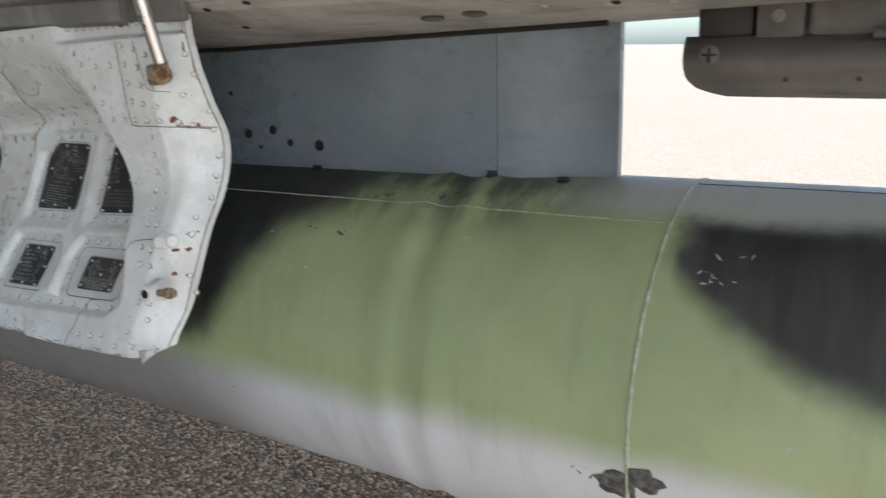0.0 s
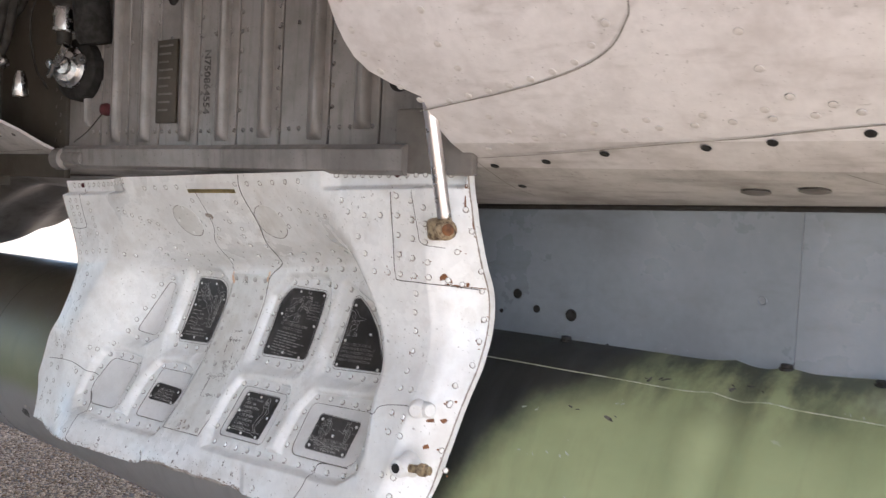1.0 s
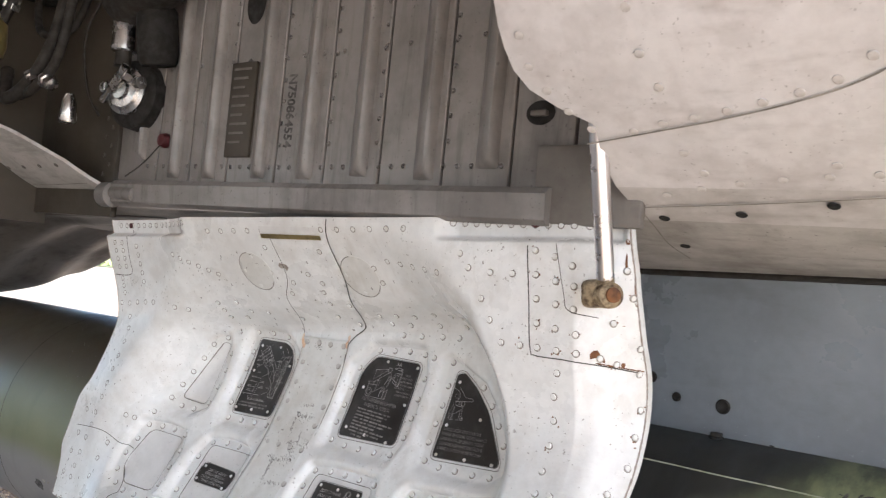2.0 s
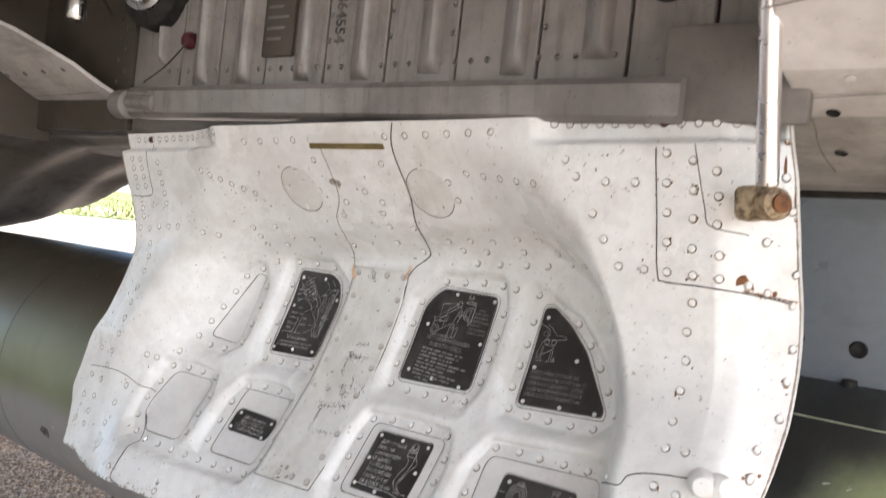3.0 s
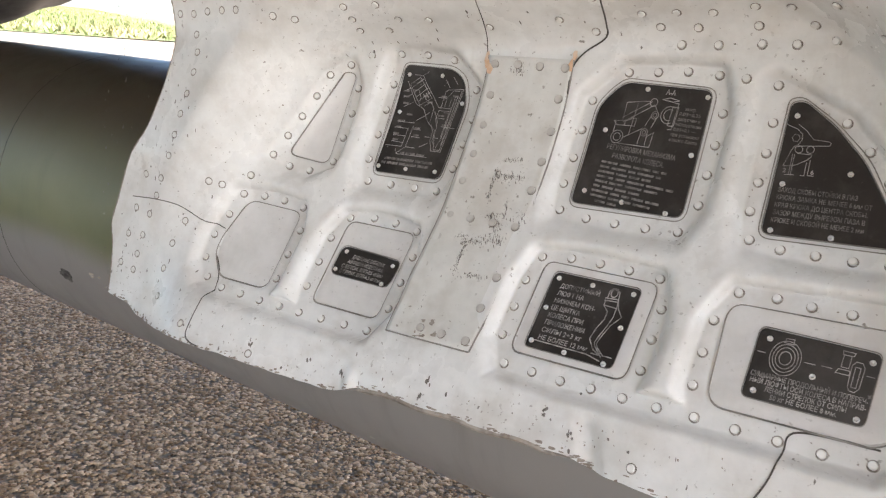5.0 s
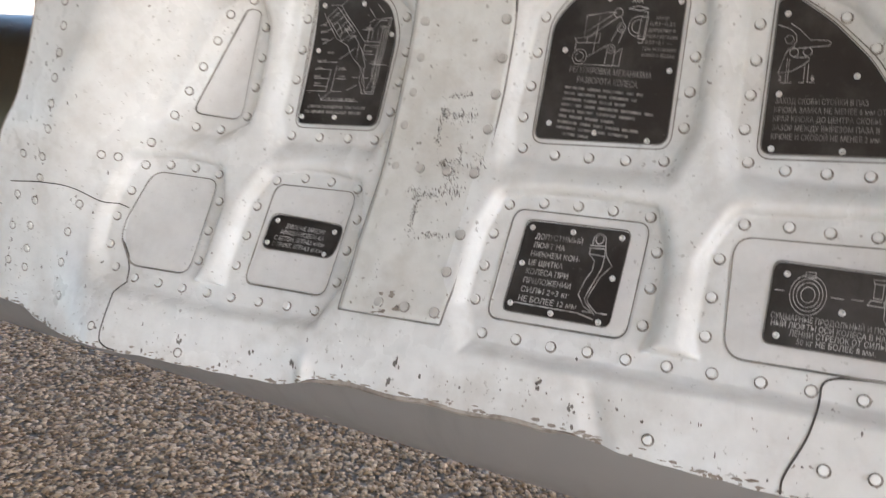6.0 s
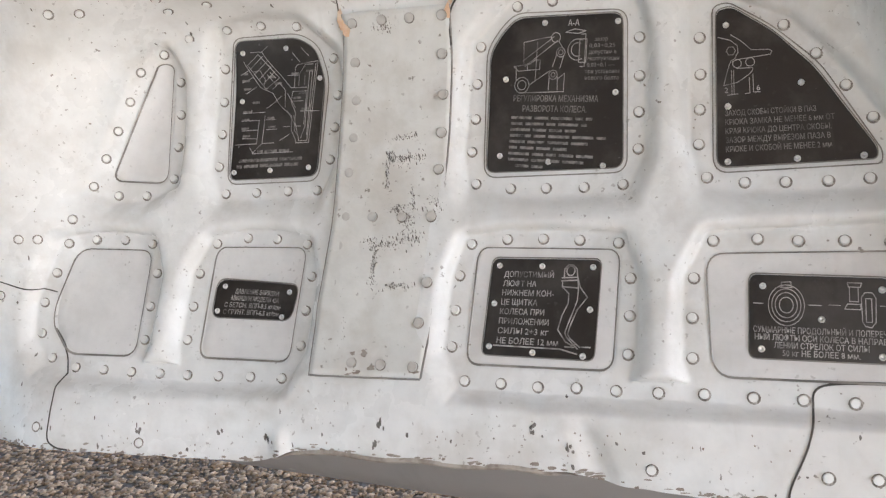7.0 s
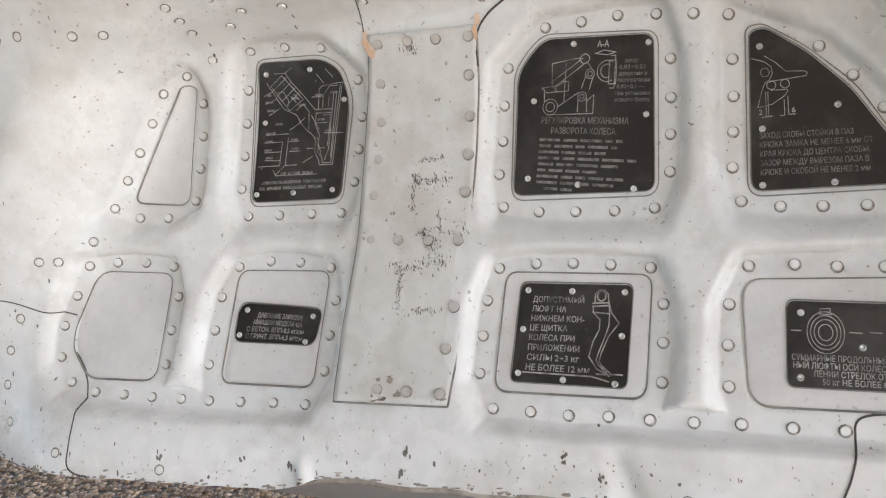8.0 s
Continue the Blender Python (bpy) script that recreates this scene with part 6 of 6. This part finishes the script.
p = Placard([(-1.6162, 0.7954), (-1.5560, 0.7880), (-1.5400, 0.7760), (-1.5345, 0.7500), (-1.5465, 0.6738), (-1.6316, 0.6801)], [(-1.6162, 0.7954), (-1.5262, 0.7848), (-1.5465, 0.6738), (-1.6316, 0.6801)], 0.006,
            "black engraved placard with a door gap diagram and worn captions", [(0.08, 0.09), (0.55, 0.07), (0.93, 0.30), (0.08, 0.44), (0.05, 0.94), (0.46, 0.94), (0.90, 0.93)])
p.draw([[(0.167, 0.086), (0.260, 0.086), (0.292, 0.090), (0.354, 0.152), (0.521, 0.276), (0.625, 0.359), (0.802, 0.359)],
        [(0.094, 0.152), (0.115, 0.179), (0.281, 0.345), (0.427, 0.393), (0.500, 0.469), (0.552, 0.503), (0.656, 0.559), (0.667, 0.662), (0.719, 0.724), (0.729, 0.752), (0.875, 0.752), (0.906, 0.172), (0.812, 0.179), (0.688, 0.193), (0.662, 0.214), (0.662, 0.356)],
        [(0.250, 0.103), (0.135, 0.179), (0.344, 0.359), (0.490, 0.283), (0.250, 0.103)],
        [(0.573, 0.497), (0.562, 0.372), (0.490, 0.317), (0.421, 0.359)],
        [(0.802, 0.386), (0.642, 0.386), (0.642, 0.469), (0.698, 0.538), (0.698, 0.662), (0.750, 0.703), (0.760, 0.738), (0.854, 0.738), (0.885, 0.189)],
        [(0.708, 0.345), (0.708, 0.262), (0.771, 0.193), (0.854, 0.193)],
        [(0.062, 0.248), (0.156, 0.214)],
        [(0.083, 0.303), (0.198, 0.269)],
        [(0.125, 0.386), (0.240, 0.338)],
        [(0.625, 0.103), (0.708, 0.172)],
        [(0.719, 0.069), (0.802, 0.131)],
        [(0.281, 0.090), (0.354, 0.048)],
        [(0.300, 0.118), (0.168, 0.205)], [(0.345, 0.158), (0.215, 0.245)], [(0.395, 0.196), (0.262, 0.288)], [(0.440, 0.232), (0.305, 0.325)],
        [(0.590, 0.400), (0.690, 0.500)], [(0.600, 0.520), (0.720, 0.640)], [(0.680, 0.560), (0.740, 0.690)], [(0.820, 0.250), (0.815, 0.640), (0.780, 0.720)], [(0.850, 0.250), (0.845, 0.700)], [(0.720, 0.400), (0.800, 0.400), (0.800, 0.620)],
        [(0.365, 0.497), (0.458, 0.455), (0.521, 0.414)],
        [(0.104, 0.524), (0.354, 0.524)],
        [(0.094, 0.579), (0.292, 0.579), (0.281, 0.745), (0.042, 0.745)],
        [(0.104, 0.648), (0.281, 0.648)],
        [(0.115, 0.703), (0.281, 0.710)],
        [(0.354, 0.552), (0.344, 0.745), (0.479, 0.745)],
        [(0.365, 0.579), (0.479, 0.579)],
        [(0.375, 0.648), (0.500, 0.648)],
        [(0.583, 0.269), (0.708, 0.269)],
        [(0.635, 0.455), (0.771, 0.455)],
        [(0.750, 0.527), (0.958, 0.531)],
        [(0.573, 0.634), (0.646, 0.634)],
        [(0.698, 0.634), (0.771, 0.634)],
        [(0.542, 0.731), (0.646, 0.690)],
        [(0.208, 0.772), (0.250, 0.814), (0.708, 0.814)],
        [(0.240, 0.811), (0.344, 0.745)],
        [(0.771, 0.276), (0.771, 0.338)],
        [(0.198, 0.228), (0.271, 0.221), (0.333, 0.290), (0.323, 0.331)],
        [(0.354, 0.255), (0.417, 0.303)],
        [(0.385, 0.241), (0.448, 0.283)]], 0.0062)
p.bars(0.30, 0.812, (0.06, 0.14, 0.12), 0.020)
p.bars(0.10, 0.872, (0.44, 0.26), 0.022)
p.bars(0.08, 0.912, (0.06, 0.16, 0.26, 0.16), 0.022)
for a, b in ((0.20, 0.46), (0.10, 0.525), (0.10, 0.58), (0.10, 0.64), (0.12, 0.695), (0.38, 0.575), (0.40, 0.64), (0.36, 0.28), (0.62, 0.265), (0.66, 0.44), (0.76, 0.52), (0.78, 0.25), (0.44, 0.33), (0.06, 0.25), (0.08, 0.30), (0.10, 0.36)):
    p.bars(a, b, (0.08,), 0.016)

# ---- fittings on the door ----
g = ribbon([(u, 0.9420 - 0.085 * (u + 1.43)) for u in np.linspace(-1.485, -1.370, 24)], 0.006, 0.0025)
part("brass_strip", g, BRASS, door, "worn brass edge strip", space=DOOR)
g = ribbon([(u, 0.950 - 0.085 * (u + 1.43)) for u in np.linspace(-1.485, -1.370, 24)], 0.010, 0.0014)
part("wear_plate", g, PANEL_GREY, door, "scuffed yellowed wear plate", space=DOOR)
n = Vector((0, -1, 0))
for u, v in ((-1.033, 0.9345),):
    q, n = on_door(u, v, 0.0)
    part("red_plug", turned([(-0.002, 0.0072), (0.002, 0.0075), (0.0035, 0.0055), (0.004, 0.0)], q, n, 18), RED, door, "dark red plug", space=DOOR)
q, n = on_door(-1.835, 0.988, 0.0)
part("red_plug", turned([(-0.002, 0.0045), (0.002, 0.0048), (0.0035, 0.0)], q, n, 14), RED, door, "small dark red plug", space=DOOR)
# lower clevis with its bolt
part("clevis", turned([(0, 0.018), (0.006, 0.0145), (0.024, 0.0130), (0.0295, 0.0115), (0.031, 0.008), (0.0311, 0.0)], (-0.987, 0.970, 0.5350), (0, -1, 0), 24), DOOR_WHITE, door, "white cast clevis", space=DOOR)
part("clevis_hole", turned([(0, 0.0065), (0.001, 0.0065), (0.0015, 0.0)], (-0.987, 0.9388, 0.536), (0, -1, 0), 18), HOLE, door, "dark clevis bore", space=DOOR)
part("clevis_bolt", turned([(0, 0.0055), (0.018, 0.0055), (0.019, 0.0085), (0.027, 0.0085), (0.028, 0.006), (0.034, 0.006), (0.035, 0)], (-0.976, 0.953, 0.5345), (1, 0, -0.02), 14), GOLDEN, door, "rusty clevis bolt", space=DOOR)
part("lug", turned([(0, 0.013), (0.004, 0.0135), (0.018, 0.0115), (0.022, 0.008), (0.0225, 0)], (-0.986, 0.995, 0.606), (0.35, -1, 0), 20), DOOR_WHITE, door, "white round lug", space=DOOR)
part("lug", turned([(0, 0.011), (0.010, 0.011), (0.014, 0.008), (0.0145, 0)], (-0.975, 0.992, 0.605), (1, -0.45, 0), 18), DOOR_WHITE, door, space=DOOR)
# torn corner at the foot
tip = [[(-1.03 + 0.012 * i, 0.945 - 0.002 * i + 0.004 * math.sin(2.0 * i + j), 0.446 + 0.0022 * i - 0.011 * j * (1 - 0.19 * i)) for j in range(3)] for i in range(6)]
tp = part("torn_corner", sheet(tip), DOOR_WHITE, door, "torn and bent sheet corner", space=DOOR)
mdt = tp.modifiers.new("thickness", "SOLIDIFY")
mdt.thickness = 0.0018
# worn edge along the foot, scattered nicks and rust
rk = np.random.default_rng(12)


def blotches(spots, material, name, label, lift=0.0006):
    V, F = [], []
    for u, v, a, b in spots:
        k, m = len(V), int(rk.integers(6, 9))
        for i in range(m):
            t = 2 * math.pi * i / m
            w = rk.uniform(0.55, 1.25)
            V.append((u + a * w * math.cos(t), v + b * w * math.sin(t)))
        F.append(tuple(range(k, k + m)))
    uv = np.array(V)
    P = [(u, y - lift, v) for (u, v), y in zip(V, door_y(uv[:, 0], uv[:, 1]))]
    part(name, (P, F), material, door, label, smooth=False, space=DOOR, kind="stuff")


spots = []
for u in rk.uniform(-1.99, -1.02, 230):
    spots.append((u, float(soft(u, BOTTOM, 0.004)) + abs(rk.normal()) * 0.0022 + 0.0006, rk.uniform(0.0008, 0.0042), rk.uniform(0.0005, 0.0013)))
for _ in range(90):
    u = rk.uniform(-1.97, -1.1)
    spots.append((u, float(soft(u, BOTTOM, 0.004)) + rk.uniform(0.004, 0.04), rk.uniform(0.0003, 0.0008), rk.uniform(0.0004, 0.0010)))
for _ in range(150):
    spots.append((rk.uniform(-1.99, -0.95), rk.uniform(0.52, 0.93), rk.uniform(0.0002, 0.0008), rk.uniform(0.0003, 0.0010)))
blotches(spots, NICK, "edge_nicks", "brown chipped nicks along the foot")
scuffs = []
for _ in range(34):
    u = rk.uniform(-1.98, -1.05)
    b = float(soft(u, BOTTOM, 0.004))
    scuffs.append((u, b + abs(rk.normal()) * 0.022 + 0.004, rk.uniform(0.0004, 0.0014), rk.uniform(0.0006, 0.0026)))
for _ in range(70):
    scuffs.append((rk.uniform(-1.98, -1.80), rk.uniform(0.53, 0.90), rk.uniform(0.0004, 0.0012), rk.uniform(0.0010, 0.0032)))
for _ in range(60):
    scuffs.append((rk.uniform(-1.75, -1.0), rk.uniform(0.80, 0.93), rk.uniform(0.0005, 0.0014), rk.uniform(0.0008, 0.0024)))
for cu, cv in ((-1.478, 0.505), (-1.482, 0.491), (-1.36, 0.500), (-1.335, 0.487), (-1.577, 0.498), (-1.62, 0.503), (-1.69, 0.512)):
    for _ in range(6):
        scuffs.append((cu + rk.normal() * 0.0014, cv + rk.normal() * 0.002, rk.uniform(0.0006, 0.0016), rk.uniform(0.001, 0.0026)))
blotches(scuffs, SCRAPE, "scuff_marks", "dark upright scuff marks", 0.0008)
rusty = [(-0.962, 0.782, 0.0045, 0.006), (-0.956, 0.776, 0.003, 0.004), (-0.940, 0.770, 0.002, 0.003), (-0.968, 0.590, 0.004, 0.003), (-0.957, 0.588, 0.003, 0.004), (-0.975, 0.555, 0.003, 0.004), (-0.925, 0.905, 0.0025, 0.004), (-0.926, 0.88, 0.0012, 0.012), (-0.920, 0.85, 0.001, 0.012)]
rusty += [(-0.96 + 0.035 * k / 14, 0.772 - 0.010 * k / 14, 0.0022, 0.0009) for k in range(14)]
blotches(rusty, RUST, "rust_spots", "rust-brown stains at the rivets")
blotches([(-1.5030, 0.7870, 0.0040, 0.0070), (-1.5060, 0.7960, 0.0028, 0.0090), (-1.4125, 0.7873, 0.0030, 0.0080), (-1.4090, 0.7959, 0.0034, 0.0065)], PRIMER, "bare_primer", "orange primer laid bare", 0.0030)
blotches([(-1.4712, 0.9032, 0.008, 0.004), (-1.4649, 0.9001, 0.004, 0.005)], NICK, "grease_smudge", "brown grease smudge")

# brown bare rims of the sheet at both ends of the door
for table, lo_v, hi_v, shift in ((RIGHT, 0.455, 0.925, -0.0012), (LEFT, 0.535, 0.985, 0.0012)):
    run, wide = [], []
    for t in np.linspace(0.0, 1.0, 160):
        u = float(soft(0.45 + 0.50 * t + (0.05 * t if table is LEFT else 0.0), table, 0.008))
        b = float(soft(u, BOTTOM, 0.004))
        v = b + (float(top_v(u)) - b) * t
        run.append((u + shift * 0.2, float(door_y(u, v)) + 0.001, v))
        wide.append(0.0011 + 0.0007 * rk.random())
    part("edge_wear", tube(run, wide, 6), NICK, door, "brown worn rim of the sheet", space=DOOR)
# rust halos at some rivets of the rear flange
halo = []
for u, v in near[-60:]:
    if u > -1.06 and rk.random() < 0.55:
        for _ in range(4):
            halo.append((u + rk.normal() * 0.0028, v + rk.normal() * 0.003 - 0.001, rk.uniform(0.0004, 0.0014), rk.uniform(0.0006, 0.0020)))
blotches(halo, RUST, "rust_spots", "rust-brown specks at the rivets")

# ---- strut of the door ----
strut = thing("door_strut", DOOR @ pose(-0.935, 0.985, 0.85), "polished metal door strut with a rusty lower joint", "strut")
lo, hi = Vector((-0.930, 0.992, 0.862)), Vector((-0.912, 0.940, 1.045))
part("rod", tube([lo, lo.lerp(hi, 0.5), hi, hi + (hi - lo) * 0.6], 0.0096, 20), CHROME, strut, space=DOOR)
part("lock_nut", turned([(-0.004, 0.008), (0.0, 0.010), (0.008, 0.010), (0.011, 0.0085), (0.012, 0.0)], lo + (hi - lo).normalized() * -0.006, hi - lo, 6), GOLDEN, strut, "rusty lock nut", space=DOOR)
part("lower_joint", turned([(0, 0.010), (0.002, 0.0135), (0.004, 0.0125), (0.007, 0.014), (0.010, 0.0125), (0.013, 0.014), (0.016, 0.0125), (0.019, 0.0135), (0.022, 0.010), (0.023, 0)], (-0.933, 0.994, 0.845), (0.75, -0.65, -0.05), 22), GOLDEN, strut, "golden-brown rusted lower joint", space=DOOR)
part("joint_pin", turned([(0, 0.008), (0.003, 0.008), (0.004, 0.005), (0.0045, 0)], (-0.916, 0.979, 0.844), (0.75, -0.65, -0.05), 16), RUST, strut, "rusty joint pin", space=DOOR)
part("bracket", box(-0.957, -0.934, 0.984, 1.012, 0.832, 0.862, 0.007, 3), GOLDEN, strut, "stained bracket", space=DOOR)

# stencilled part number on the bay wall
sv, sf = flat_text("N750864554", 0.035)
lo2, hi2 = sv.min(0), sv.max(0)
part("stencil", ([(-1.594 + 0.019 * (y - lo2[1]) / (hi2[1] - lo2[1]), 1.0432, 1.272 - 0.112 * (x - lo2[0]) / (hi2[0] - lo2[0])) for x, y in sv], sf), STENCIL, bay, "black stencilled number", smooth=False)
